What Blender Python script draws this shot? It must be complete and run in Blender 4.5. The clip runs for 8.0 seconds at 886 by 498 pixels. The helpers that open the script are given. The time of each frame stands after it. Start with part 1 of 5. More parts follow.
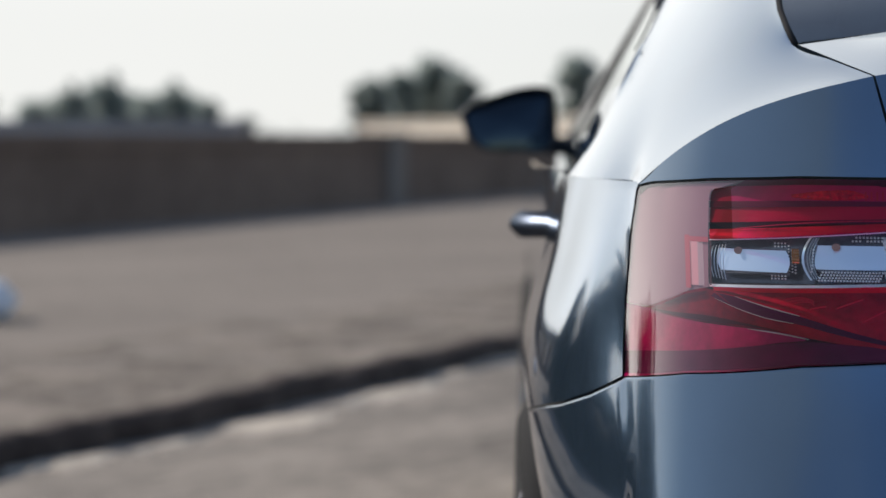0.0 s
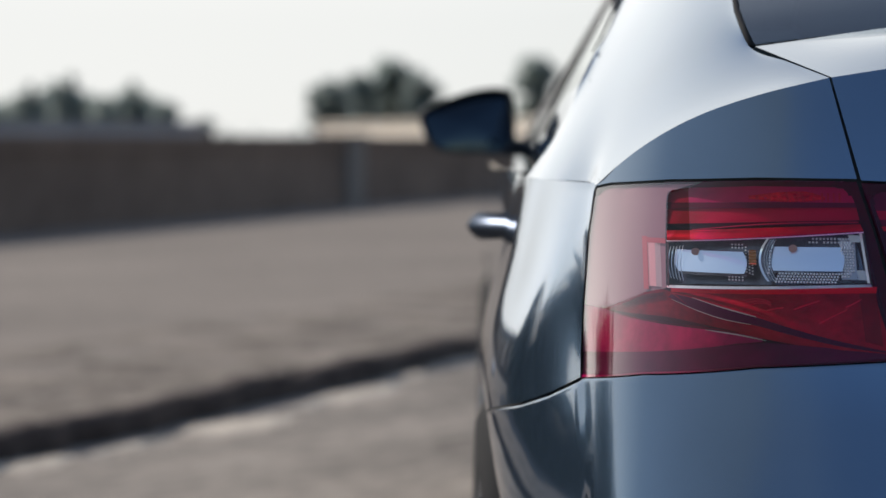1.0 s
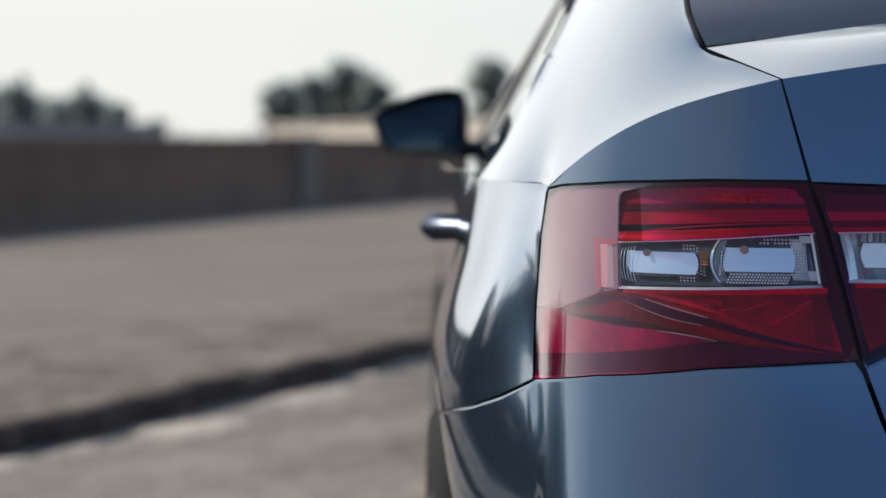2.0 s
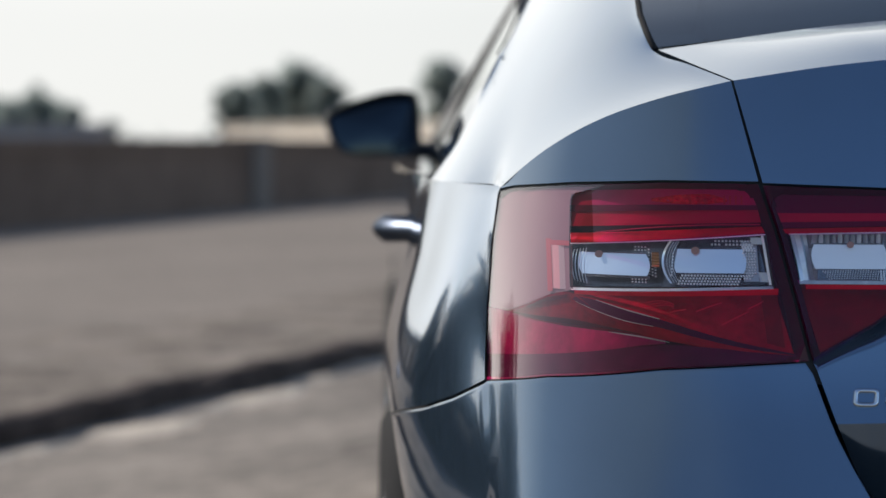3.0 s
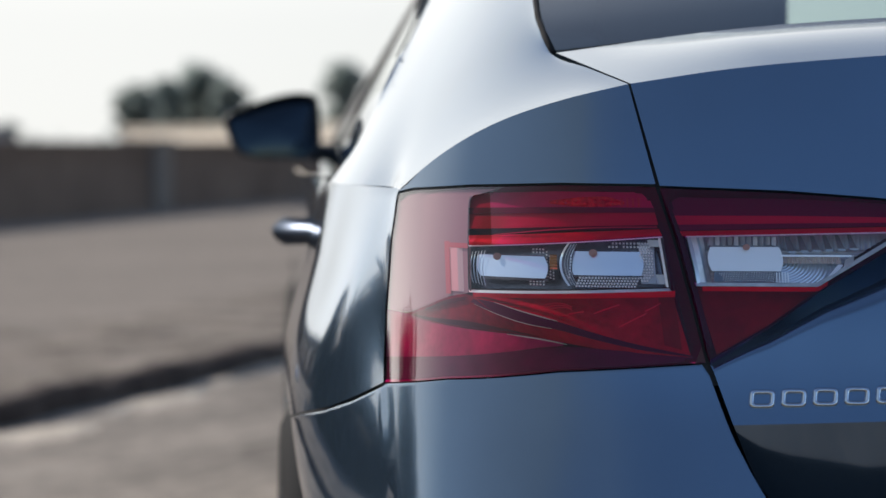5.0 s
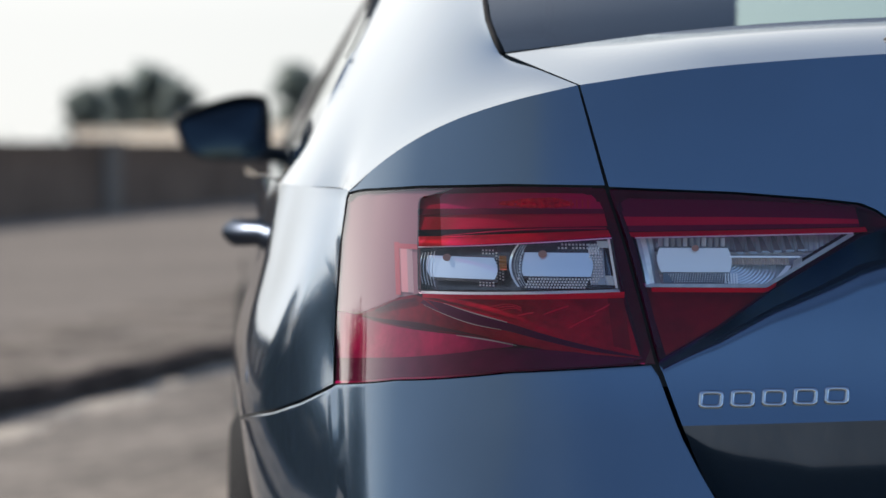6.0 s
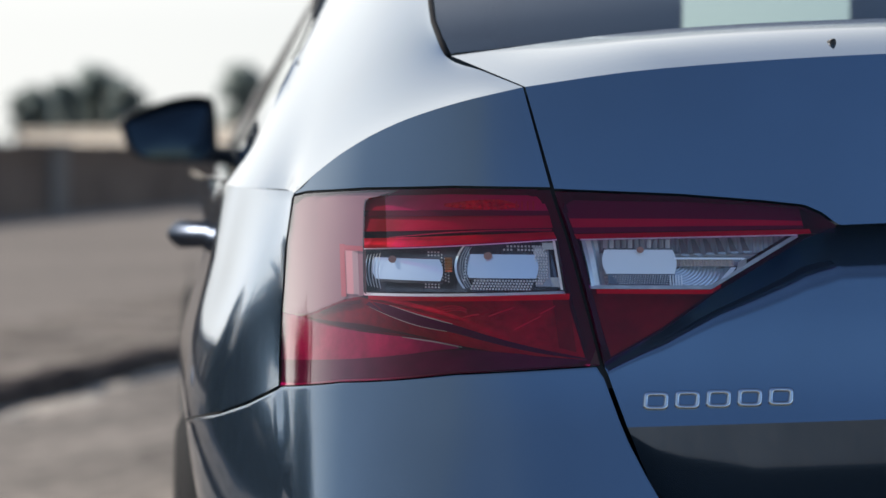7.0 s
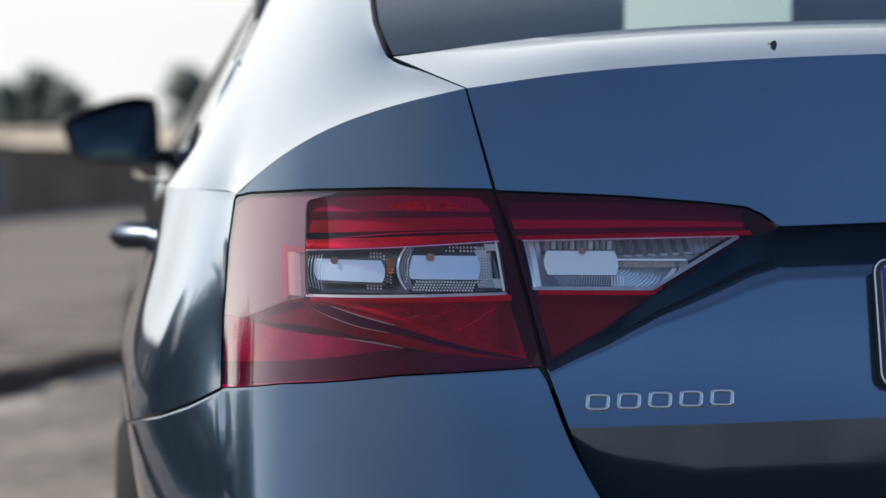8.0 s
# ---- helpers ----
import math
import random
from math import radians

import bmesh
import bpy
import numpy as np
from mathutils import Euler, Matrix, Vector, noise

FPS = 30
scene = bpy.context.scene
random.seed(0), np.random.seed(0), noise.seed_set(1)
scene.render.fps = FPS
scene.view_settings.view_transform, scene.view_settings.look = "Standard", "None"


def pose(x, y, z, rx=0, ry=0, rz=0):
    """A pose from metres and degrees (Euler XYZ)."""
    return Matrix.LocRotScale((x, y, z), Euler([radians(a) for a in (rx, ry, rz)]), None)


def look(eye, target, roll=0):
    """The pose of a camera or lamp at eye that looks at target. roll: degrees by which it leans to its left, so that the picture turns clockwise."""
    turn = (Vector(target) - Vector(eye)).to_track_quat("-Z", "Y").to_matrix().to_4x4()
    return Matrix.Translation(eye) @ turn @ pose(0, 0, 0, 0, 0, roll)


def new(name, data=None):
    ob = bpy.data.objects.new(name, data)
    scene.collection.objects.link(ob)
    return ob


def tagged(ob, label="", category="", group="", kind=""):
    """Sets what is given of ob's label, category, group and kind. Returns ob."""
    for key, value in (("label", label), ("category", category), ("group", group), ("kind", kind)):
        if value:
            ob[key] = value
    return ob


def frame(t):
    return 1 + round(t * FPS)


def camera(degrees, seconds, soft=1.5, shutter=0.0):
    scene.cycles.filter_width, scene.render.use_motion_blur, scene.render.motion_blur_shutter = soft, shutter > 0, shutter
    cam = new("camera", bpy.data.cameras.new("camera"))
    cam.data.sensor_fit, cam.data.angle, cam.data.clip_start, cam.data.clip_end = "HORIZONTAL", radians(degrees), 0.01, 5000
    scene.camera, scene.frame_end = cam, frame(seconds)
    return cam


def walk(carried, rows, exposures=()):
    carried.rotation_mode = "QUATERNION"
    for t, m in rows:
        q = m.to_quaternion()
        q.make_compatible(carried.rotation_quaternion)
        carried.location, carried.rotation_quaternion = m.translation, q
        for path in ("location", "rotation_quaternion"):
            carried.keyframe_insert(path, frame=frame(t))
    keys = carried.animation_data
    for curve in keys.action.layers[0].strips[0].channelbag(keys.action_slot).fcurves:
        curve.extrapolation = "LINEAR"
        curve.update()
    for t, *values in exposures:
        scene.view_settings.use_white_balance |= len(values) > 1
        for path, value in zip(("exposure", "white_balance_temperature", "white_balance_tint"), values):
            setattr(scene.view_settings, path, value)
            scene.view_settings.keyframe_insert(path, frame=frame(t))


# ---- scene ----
# ---- camera: a slow pan to the right on a tripod, the lens a little ahead of the pivot ----
cam = camera(22.0, 8.0)
cam.data.dof.use_dof = True
cam.data.dof.focus_distance = 2.19
cam.data.dof.aperture_fstop = 4.2
PAN = [  # seconds, eye x, yaw, pitch, roll
    (0.0, -1.0131, 0.526, -2.796, -0.020),
    (0.5, -1.0128, 0.028, -2.780, -0.040),
    (1.0, -1.0121, -0.507, -2.755, -0.055),
    (1.5, -1.0116, -1.098, -2.742, -0.055),
    (3.0, -1.0096, -2.853, -2.691, -0.027),
    (3.5, -1.0090, -3.475, -2.684, -0.014),
    (4.0, -1.0082, -4.068, -2.668, 0.004),
    (4.5, -1.0073, -4.700, -2.646, 0.021),
    (6.0, -1.0046, -6.544, -2.597, 0.072),
    (6.5, -1.0037, -7.178, -2.582, 0.092),
    (7.0, -1.0026, -7.864, -2.550, 0.117),
    (7.5, -1.0016, -8.556, -2.526, 0.142),
    (8.0, -1.0006, -9.269, -2.516, 0.166),
]
walk(cam, [(t, pose(x, -2.0, 1.0003, 90 + pitch, 0, yaw) @ pose(0, 0, 0, 0, 0, roll)) for t, x, yaw, pitch, roll in PAN], [(0.0, 0.36), (3.0, 0.39), (8.0, 0.5)])

# ---- light: a low sun ahead on the left, hazy blue sky ----
SUN_AZ, SUN_EL, HAZE_AZ = -55.0, 37.0, -20.0   # degrees from +y towards +x, and up
world = bpy.data.worlds.new("sky")
scene.world = world
world.use_nodes = True
wn = world.node_tree
sky = wn.nodes.new("ShaderNodeTexSky")
sky.sky_type = "NISHITA"
sky.sun_disc = False
sky.sun_elevation = radians(SUN_EL)
sky.sun_rotation = radians(SUN_AZ)
sky.air_density, sky.dust_density, sky.ozone_density = 0.85, 0.15, 2.4
wn.nodes["Background"].inputs[1].default_value = 0.145
sun = new("sun", bpy.data.lights.new("sun", "SUN"))
sun.data.energy, sun.data.angle, sun.data.color = 3.3, radians(0.6), (1.0, 0.92, 0.83)
sun_dir = Vector((math.sin(radians(SUN_AZ)) * math.cos(radians(SUN_EL)), math.cos(radians(SUN_AZ)) * math.cos(radians(SUN_EL)), math.sin(radians(SUN_EL))))
sun.matrix_world = look(sun_dir * 50, (0, 0, 0))
# white haze low in the sky on the sun's side, fading to clear blue above and opposite
where, toward, fade, veil = (wn.nodes.new(k) for k in ("ShaderNodeTexCoord", "ShaderNodeVectorMath", "ShaderNodeMapRange", "ShaderNodeMix"))
parts, low, both_of = (wn.nodes.new(k) for k in ("ShaderNodeSeparateXYZ", "ShaderNodeMapRange", "ShaderNodeMath"))
toward.operation, both_of.operation = "DOT_PRODUCT", "MULTIPLY"
toward.inputs[1].default_value = (0.94 * math.sin(radians(HAZE_AZ)), 0.94 * math.cos(radians(HAZE_AZ)), 0.34)
fade.interpolation_type = low.interpolation_type = "SMOOTHSTEP"
fade.inputs["From Min"].default_value, fade.inputs["From Max"].default_value = 0.66, 0.94
fade.inputs["To Max"].default_value = 0.92
low.inputs["From Min"].default_value, low.inputs["From Max"].default_value = 0.3, 0.86
low.inputs["To Min"].default_value, low.inputs["To Max"].default_value = 1.0, 0.15
veil.data_type = "RGBA"
# the haze is thickest, and a little dimmer, right above the horizon
dim, tone = wn.nodes.new("ShaderNodeMapRange"), wn.nodes.new("ShaderNodeMix")
dim.interpolation_type = "SMOOTHSTEP"
dim.inputs["From Min"].default_value, dim.inputs["From Max"].default_value = 0.05, 0.16
tone.data_type = "RGBA"
tone.inputs["B"].default_value = (9.0, 8.9, 8.5, 1)
# and brighter there below the sun
sunward, sun_fade, rim = (wn.nodes.new(k) for k in ("ShaderNodeVectorMath", "ShaderNodeMapRange", "ShaderNodeMix"))
sunward.operation, sun_fade.interpolation_type, rim.data_type = "DOT_PRODUCT", "SMOOTHSTEP", "RGBA"
sunward.inputs[1].default_value = (-0.707, 0.707, 0.0)
sun_fade.inputs["From Min"].default_value, sun_fade.inputs["From Max"].default_value = 0.84, 0.985
rim.inputs["A"].default_value, rim.inputs["B"].default_value = (4.95, 4.95, 4.82, 1), (13.0, 12.7, 12.0, 1)
wn.links.new(where.outputs["Generated"], sunward.inputs[0])
wn.links.new(sunward.outputs["Value"], sun_fade.inputs["Value"])
wn.links.new(sun_fade.outputs["Result"], rim.inputs["Factor"])
wn.links.new(rim.outputs["Result"], tone.inputs["A"])
wn.links.new(parts.outputs["Z"], dim.inputs["Value"])
wn.links.new(dim.outputs["Result"], tone.inputs["Factor"])
wn.links.new(tone.outputs["Result"], veil.inputs["B"])
wn.links.new(where.outputs["Generated"], toward.inputs[0])
wn.links.new(where.outputs["Generated"], parts.inputs[0])
wn.links.new(toward.outputs["Value"], fade.inputs["Value"])
wn.links.new(parts.outputs["Z"], low.inputs["Value"])
wn.links.new(fade.outputs["Result"], both_of.inputs[0])
wn.links.new(low.outputs["Result"], both_of.inputs[1])
wn.links.new(both_of.outputs[0], veil.inputs["Factor"])
# a thinner grey haze reaches round to the sides, and leaves the sky behind deep blue
side_fade, milky = wn.nodes.new("ShaderNodeMapRange"), wn.nodes.new("ShaderNodeMix")
side_fade.interpolation_type = "SMOOTHSTEP"
side_fade.inputs["From Min"].default_value, side_fade.inputs["From Max"].default_value = -0.68, -0.2
side_fade.inputs["To Max"].default_value = 0.8
milky.data_type = "RGBA"
milky.inputs["B"].default_value = (2.3, 2.55, 2.75, 1)
wn.links.new(toward.outputs["Value"], side_fade.inputs["Value"])
high_fade, side_low = wn.nodes.new("ShaderNodeMapRange"), wn.nodes.new("ShaderNodeMath")
high_fade.interpolation_type, side_low.operation = "SMOOTHSTEP", "MULTIPLY"
high_fade.inputs["From Min"].default_value, high_fade.inputs["From Max"].default_value = 0.4, 0.72
high_fade.inputs["To Min"].default_value, high_fade.inputs["To Max"].default_value = 1.0, 0.1
wn.links.new(parts.outputs["Z"], high_fade.inputs["Value"])
wn.links.new(side_fade.outputs["Result"], side_low.inputs[0])
wn.links.new(high_fade.outputs["Result"], side_low.inputs[1])
wn.links.new(side_low.outputs[0], milky.inputs["Factor"])
wn.links.new(sky.outputs[0], milky.inputs["A"])
wn.links.new(milky.outputs["Result"], veil.inputs["A"])
wn.links.new(veil.outputs["Result"], wn.nodes["Background"].inputs[0])

# ---- materials ----


def material(name, colour, rough=0.5, metal=0.0, coat=0.0, **more):
    m = bpy.data.materials.new(name)
    m.use_nodes = True
    b = m.node_tree.nodes["Principled BSDF"]
    b.inputs["Base Color"].default_value = (*colour, 1)
    b.inputs["Roughness"].default_value = rough
    b.inputs["Metallic"].default_value = metal
    b.inputs["Coat Weight"].default_value = coat
    b.inputs["Coat Roughness"].default_value = 0.02
    for key, value in more.items():
        b.inputs[key.replace("_", " ")].default_value = value
    return m


def mottled(m, low, high, scales, bump=0.0, bump_scale=60.0, contrast=(0.3, 0.7), stretch=None):
    """Colour varied between low and high by noise at two scales, with fine relief."""
    t, b = m.node_tree, m.node_tree.nodes["Principled BSDF"]
    co = t.nodes.new("ShaderNodeTexCoord")
    a, c = t.nodes.new("ShaderNodeTexNoise"), t.nodes.new("ShaderNodeTexNoise")
    a.inputs["Scale"].default_value, c.inputs["Scale"].default_value = scales
    a.inputs["Detail"].default_value, c.inputs["Detail"].default_value = 5, 4
    mix = t.nodes.new("ShaderNodeMath")
    mix.operation = "MULTIPLY_ADD"
    mix.inputs[1].default_value = 0.6
    half = t.nodes.new("ShaderNodeMath")
    half.operation = "MULTIPLY"
    half.inputs[1].default_value = 0.4
    ramp = t.nodes.new("ShaderNodeValToRGB")
    ramp.color_ramp.elements[0].position, ramp.color_ramp.elements[1].position = contrast
    ramp.color_ramp.elements[0].color, ramp.color_ramp.elements[1].color = (*low, 1), (*high, 1)
    turn = t.nodes.new("ShaderNodeMapping")
    turn.vector_type = "TEXTURE"
    if stretch:
        turn.inputs["Rotation"].default_value = (0, 0, radians(stretch[0]))
        turn.inputs["Scale"].default_value = (stretch[1], 1, 1)
    t.links.new(co.outputs["Object"], turn.inputs["Vector"])
    for n in (a, c):
        t.links.new(turn.outputs[0], n.inputs["Vector"])
    t.links.new(c.outputs["Fac"], half.inputs[0])
    t.links.new(a.outputs["Fac"], mix.inputs[0])
    t.links.new(half.outputs[0], mix.inputs[2])
    t.links.new(mix.outputs[0], ramp.inputs["Fac"])
    t.links.new(ramp.outputs["Color"], b.inputs["Base Color"])
    if bump:
        n, bp = t.nodes.new("ShaderNodeTexNoise"), t.nodes.new("ShaderNodeBump")
        n.inputs["Scale"].default_value, n.inputs["Detail"].default_value = bump_scale, 6
        bp.inputs["Strength"].default_value, bp.inputs["Distance"].default_value = bump, 0.02
        t.links.new(co.outputs["Object"], n.inputs["Vector"])
        t.links.new(n.outputs["Fac"], bp.inputs["Height"])
        t.links.new(bp.outputs["Normal"], b.inputs["Normal"])
    return m


def lens_material(name, tint, straight=0.04, power=3.0):
    """A thin clear shell: tinted see-through with a glossy face, glossier at a slant."""
    m = bpy.data.materials.new(name)
    m.use_nodes = True
    t = m.node_tree
    t.nodes.remove(t.nodes["Principled BSDF"])
    out = t.nodes["Material Output"]
    see, gloss = t.nodes.new("ShaderNodeBsdfTransparent"), t.nodes.new("ShaderNodeBsdfGlossy")
    see.inputs["Color"].default_value = (*tint, 1)
    gloss.inputs["Roughness"].default_value = 0.02
    slant, bend, scale, mix = (t.nodes.new(k) for k in ("ShaderNodeLayerWeight", "ShaderNodeMath", "ShaderNodeMath", "ShaderNodeMixShader"))
    slant.inputs["Blend"].default_value = 0.5
    bend.operation, scale.operation = "POWER", "MULTIPLY_ADD"
    bend.inputs[1].default_value = power
    scale.inputs[1].default_value, scale.inputs[2].default_value = 1 - straight, straight
    t.links.new(slant.outputs["Facing"], bend.inputs[0])
    t.links.new(bend.outputs[0], scale.inputs[0])
    t.links.new(scale.outputs[0], mix.inputs[0])
    t.links.new(see.outputs[0], mix.inputs[1])
    t.links.new(gloss.outputs[0], mix.inputs[2])
    t.links.new(mix.outputs[0], out.inputs["Surface"])
    return m


PAINT = mottled(material("slate blue metallic paint", (0.1, 0.138, 0.2), 0.13, 0.8, 1.0, Specular_Tint=(0.6, 0.66, 0.75, 1)), (0.084, 0.132, 0.196), (0.107, 0.166, 0.245), (6.0, 700.0))
BLACK = material("black plastic", (0.012, 0.012, 0.014), 0.45)
RUBBER = material("tyre rubber", (0.016, 0.016, 0.017), 0.85, Specular_IOR_Level=0.15)
HANDLE = material("satin chrome", (0.085, 0.098, 0.125), 0.34, 1.0, Specular_Tint=(0.35, 0.38, 0.42, 1))
BADGE = material("badge chrome", (0.5, 0.54, 0.6), 0.12, 1.0)
TRIM = material("pale satin trim", (0.82, 0.8, 0.77), 0.35, 0.5)
ALLOY = material("alloy", (0.45, 0.46, 0.48), 0.25, 1.0)
GLASS = lens_material("tinted glass", (0.89, 0.97, 0.925), 0.068, 3.5)
# near black, so the colour itself gives the dark sky seen in the mirror
MIRROR = material("mirror glass", (0.03, 0.038, 0.046), 0.03, 1.0)
# the blue in this tint stands for sky reflected on the red lens
RED_LENS = lens_material("red lens", (0.86, 0.032, 0.4), 0.026, 2.3)
PINK_LENS = lens_material("pale red lens", (0.87, 0.64, 0.69), 0.085, 2.6)
CLEAR_LENS = lens_material("clear lens", (0.95, 0.95, 0.96))
RED_REFLECTOR = mottled(material("red reflector", (0.22, 0.025, 0.1), 0.5, 0.0, Specular_IOR_Level=0.2), (0.36, 0.04, 0.1), (0.62, 0.07, 0.16), (12, 60), stretch=(0, 6))
# part of the sky's purple sheen is mixed into this red
DARK_RED = material("dark red moulding", (0.13, 0.037, 0.11), 0.6, Specular_IOR_Level=0.1)
RED_BRIGHT = material("bright red guide", (0.6, 0.03, 0.07), 0.5, 0.0, Specular_IOR_Level=0.15)
PINK = material("pale pink return", (0.9, 0.68, 0.64), 0.35)
BARS = material("bright light bar", (0.68, 0.81, 0.98), 0.18, 0.5)
TOOTH = material("grey optic tooth", (0.34, 0.35, 0.36), 0.2, 0.6)
MID_OPTIC = material("smoky ribbed optic", (0.4, 0.42, 0.46), 0.2, 0.3)
INNER_BAR = material("pale inner light bar", (0.86, 0.93, 1.0), 0.2, 0.2)
WARM_OPTIC = material("warm ribbed reflector", (0.8, 0.74, 0.64), 0.2, 0.5)
FAN_OPTIC = material("pale blue ribbed reflector", (0.66, 0.74, 0.84), 0.15, 0.6)
INNER_SILVER = mottled(material("bright inner moulding", (0.8, 0.84, 0.9), 0.22, 0.25), (0.5, 0.56, 0.64), (0.9, 0.93, 0.97), (30, 120))
# red moulding with the purple sheen of reflected sky in its colour
BAND_RED = mottled(material("red band with painted purple sheen", (0.14, 0.024, 0.11), 0.6, Specular_IOR_Level=0.1), (0.36, 0.07, 0.22), (0.66, 0.14, 0.38), (14, 70), stretch=(0, 5))
DARK_OPTIC = mottled(material("dark optic ground", (0.06, 0.07, 0.1), 0.2, 0.6), (0.05, 0.056, 0.08), (0.2, 0.215, 0.25), (40, 220))
OPTIC = material("prismatic optic", (0.9, 0.91, 0.92), 0.12, 0.5)
HOUSING = material("dark lamp housing", (0.05, 0.006, 0.014), 0.4)
DEEP_RED = mottled(material("deep red facet", (0.3, 0.03, 0.05), 0.4, Specular_IOR_Level=0.2), (0.14, 0.012, 0.03), (0.5, 0.026, 0.055), (26, 130), stretch=(0, 5))
FACET_RED = mottled(material("clear red facet", (0.4, 0.03, 0.05), 0.4, Specular_IOR_Level=0.2), (0.22, 0.014, 0.03), (0.62, 0.03, 0.06), (22, 110))
GLOW_RED = mottled(material("red highlight patch", (0.5, 0.03, 0.06), 0.5, Specular_IOR_Level=0.15), (0.22, 0.02, 0.07), (0.95, 0.06, 0.12), (60, 240))
DIM_RED = mottled(material("dim red facet", (0.2, 0.02, 0.03), 0.5, Specular_IOR_Level=0.15), (0.12, 0.01, 0.015), (0.26, 0.018, 0.025), (22, 110))
CREASE_EDGE = material("polished lens crease", (0.3, 0.16, 0.2), 0.35, 0.5)
RETURN_LENS = lens_material("dark red lens edge", (0.5, 0.045, 0.1), 0.026, 4.0)
RETURN_PALE = material("pale greenish return", (0.8, 0.86, 0.76), 0.4)
ROSE_RED = material("rosy red edge", (0.6, 0.16, 0.18), 0.4)
GUIDE_RED = mottled(material("red light guide", (0.7, 0.03, 0.06), 0.35, 0.0, Specular_IOR_Level=0.25), (0.4, 0.02, 0.05), (0.8, 0.06, 0.1), (30, 160), stretch=(0, 5))
STRIP_RED = mottled(material("red strip", (0.7, 0.03, 0.06), 0.35, 0.0, Specular_IOR_Level=0.25), (0.55, 0.02, 0.04), (0.9, 0.05, 0.08), (24, 140), stretch=(0, 6))
RIBBON = material("dark purple ribbon", (0.05, 0.03, 0.06), 0.3, 0.3)
OLIVE = material("brownish shade", (0.09, 0.03, 0.02), 0.5, Specular_IOR_Level=0.2)
GLINT = material("bright red glint", (0.66, 0.13, 0.11), 0.25, 0.2)
LOW_BAND = mottled(material("dark purplish moulding", (0.07, 0.018, 0.08), 0.45, Specular_IOR_Level=0.2), (0.05, 0.016, 0.06), (0.15, 0.035, 0.15), (9, 60), stretch=(0, 5))
BULB = material("dusky bulb cap", (0.28, 0.14, 0.13), 0.3, 0.2)
PINK_RED = mottled(material("pinkish red reflector", (0.42, 0.05, 0.42), 0.5, 0.0, Specular_IOR_Level=0.2), (0.24, 0.05, 0.16), (0.54, 0.11, 0.32), (30, 130))
DUSKY_PINK = material("dusky pink reflector", (0.38, 0.29, 0.31), 0.4, 0.2)
SILVER = material("satin silver moulding", (0.86, 0.87, 0.9), 0.35, 0.5)
AMBER = material("amber insert", (0.3, 0.13, 0.04), 0.25, 0.6)
PLATE_WHITE = material("plate white", (0.75, 0.75, 0.72), 0.4)
PLATE_BLUE = material("plate blue band", (0.01, 0.03, 0.35), 0.4)
CABIN = material("dark cabin lining", (0.03, 0.033, 0.036), 0.8)
ASPHALT = mottled(material("worn dusty asphalt", (0.2, 0.19, 0.18), 0.95, Specular_IOR_Level=0.15), (0.12, 0.105, 0.091), (0.34, 0.296, 0.25), (1.6, 14.0), 0.6, 40, (0.36, 0.68), (60, 2.2))
PAVING = mottled(material("pale worn paving", (0.25, 0.23, 0.21), 0.95, Specular_IOR_Level=0.15), (0.148, 0.126, 0.107), (0.231, 0.197, 0.166), (0.55, 9.0), 0.4, 30, (0.34, 0.66), (20, 1.8))
VERGE = mottled(material("gravelly dirt", (0.15, 0.13, 0.11), 0.95, Specular_IOR_Level=0.1), (0.08, 0.068, 0.058), (0.25, 0.212, 0.176), (2.6, 15.0), 1.0, 25, (0.36, 0.62))
# the kerb's shadow side is put into this very dark stone colour
KERB = mottled(material("kerb stone darkened as in shade", (0.25, 0.24, 0.22), 0.95, Specular_IOR_Level=0.15), (0.03, 0.023, 0.021), (0.1, 0.078, 0.068), (4.0, 22.0), 0.8, 30)
SAND = mottled(material("pale sandy grit", (0.5, 0.45, 0.4), 0.9), (0.28, 0.235, 0.185), (0.6, 0.52, 0.42), (5.0, 26.0), 0.4, 60)
# weathered render; the shade of the near side is put into its dark brown
WALL = mottled(material("weathered render darkened as shaded", (0.3, 0.27, 0.24), 0.9), (0.075, 0.047, 0.034), (0.19, 0.13, 0.097), (0.7, 5.0), 0.3, 20)
PILLAR = mottled(material("pale grey render", (0.3, 0.29, 0.28), 0.9), (0.14, 0.115, 0.1), (0.21, 0.178, 0.155), (1.2, 7.0), 0.3, 20)
# render in two tones, with sunlight and shade put into the colour
SUNLIT_WALL = mottled(material("rendered wall in sunlit tone", (0.6, 0.55, 0.48), 0.9), (0.78, 0.68, 0.56), (0.86, 0.77, 0.65), (0.3, 3.0))
SHADED_WALL = mottled(material("rendered wall in shaded tone", (0.35, 0.34, 0.34), 0.9), (0.2, 0.185, 0.19), (0.3, 0.28, 0.285), (0.3, 3.0))
PALE_STONE = mottled(material("pale stone", (0.6, 0.6, 0.62), 0.8), (0.5, 0.5, 0.52), (0.7, 0.7, 0.72), (6.0, 30.0), 0.4, 40)
# distant haze is put into the leaves' pale greyed colour and translucency
LEAF = mottled(material("leaves greyed for haze", (0.06, 0.08, 0.04), 0.6), (0.11, 0.12, 0.105), (0.19, 0.2, 0.175), (0.5, 4.0))
t = LEAF.node_tree
glow, add_up = t.nodes.new("ShaderNodeBsdfTranslucent"), t.nodes.new("ShaderNodeMixShader")
glow.inputs["Color"].default_value = (0.46, 0.53, 0.5, 1)
add_up.inputs[0].default_value = 0.62
t.links.new(t.nodes["Principled BSDF"].outputs[0], add_up.inputs[1])
t.links.new(glow.outputs[0], add_up.inputs[2])
t.links.new(add_up.outputs[0], t.nodes["Material Output"].inputs["Surface"])
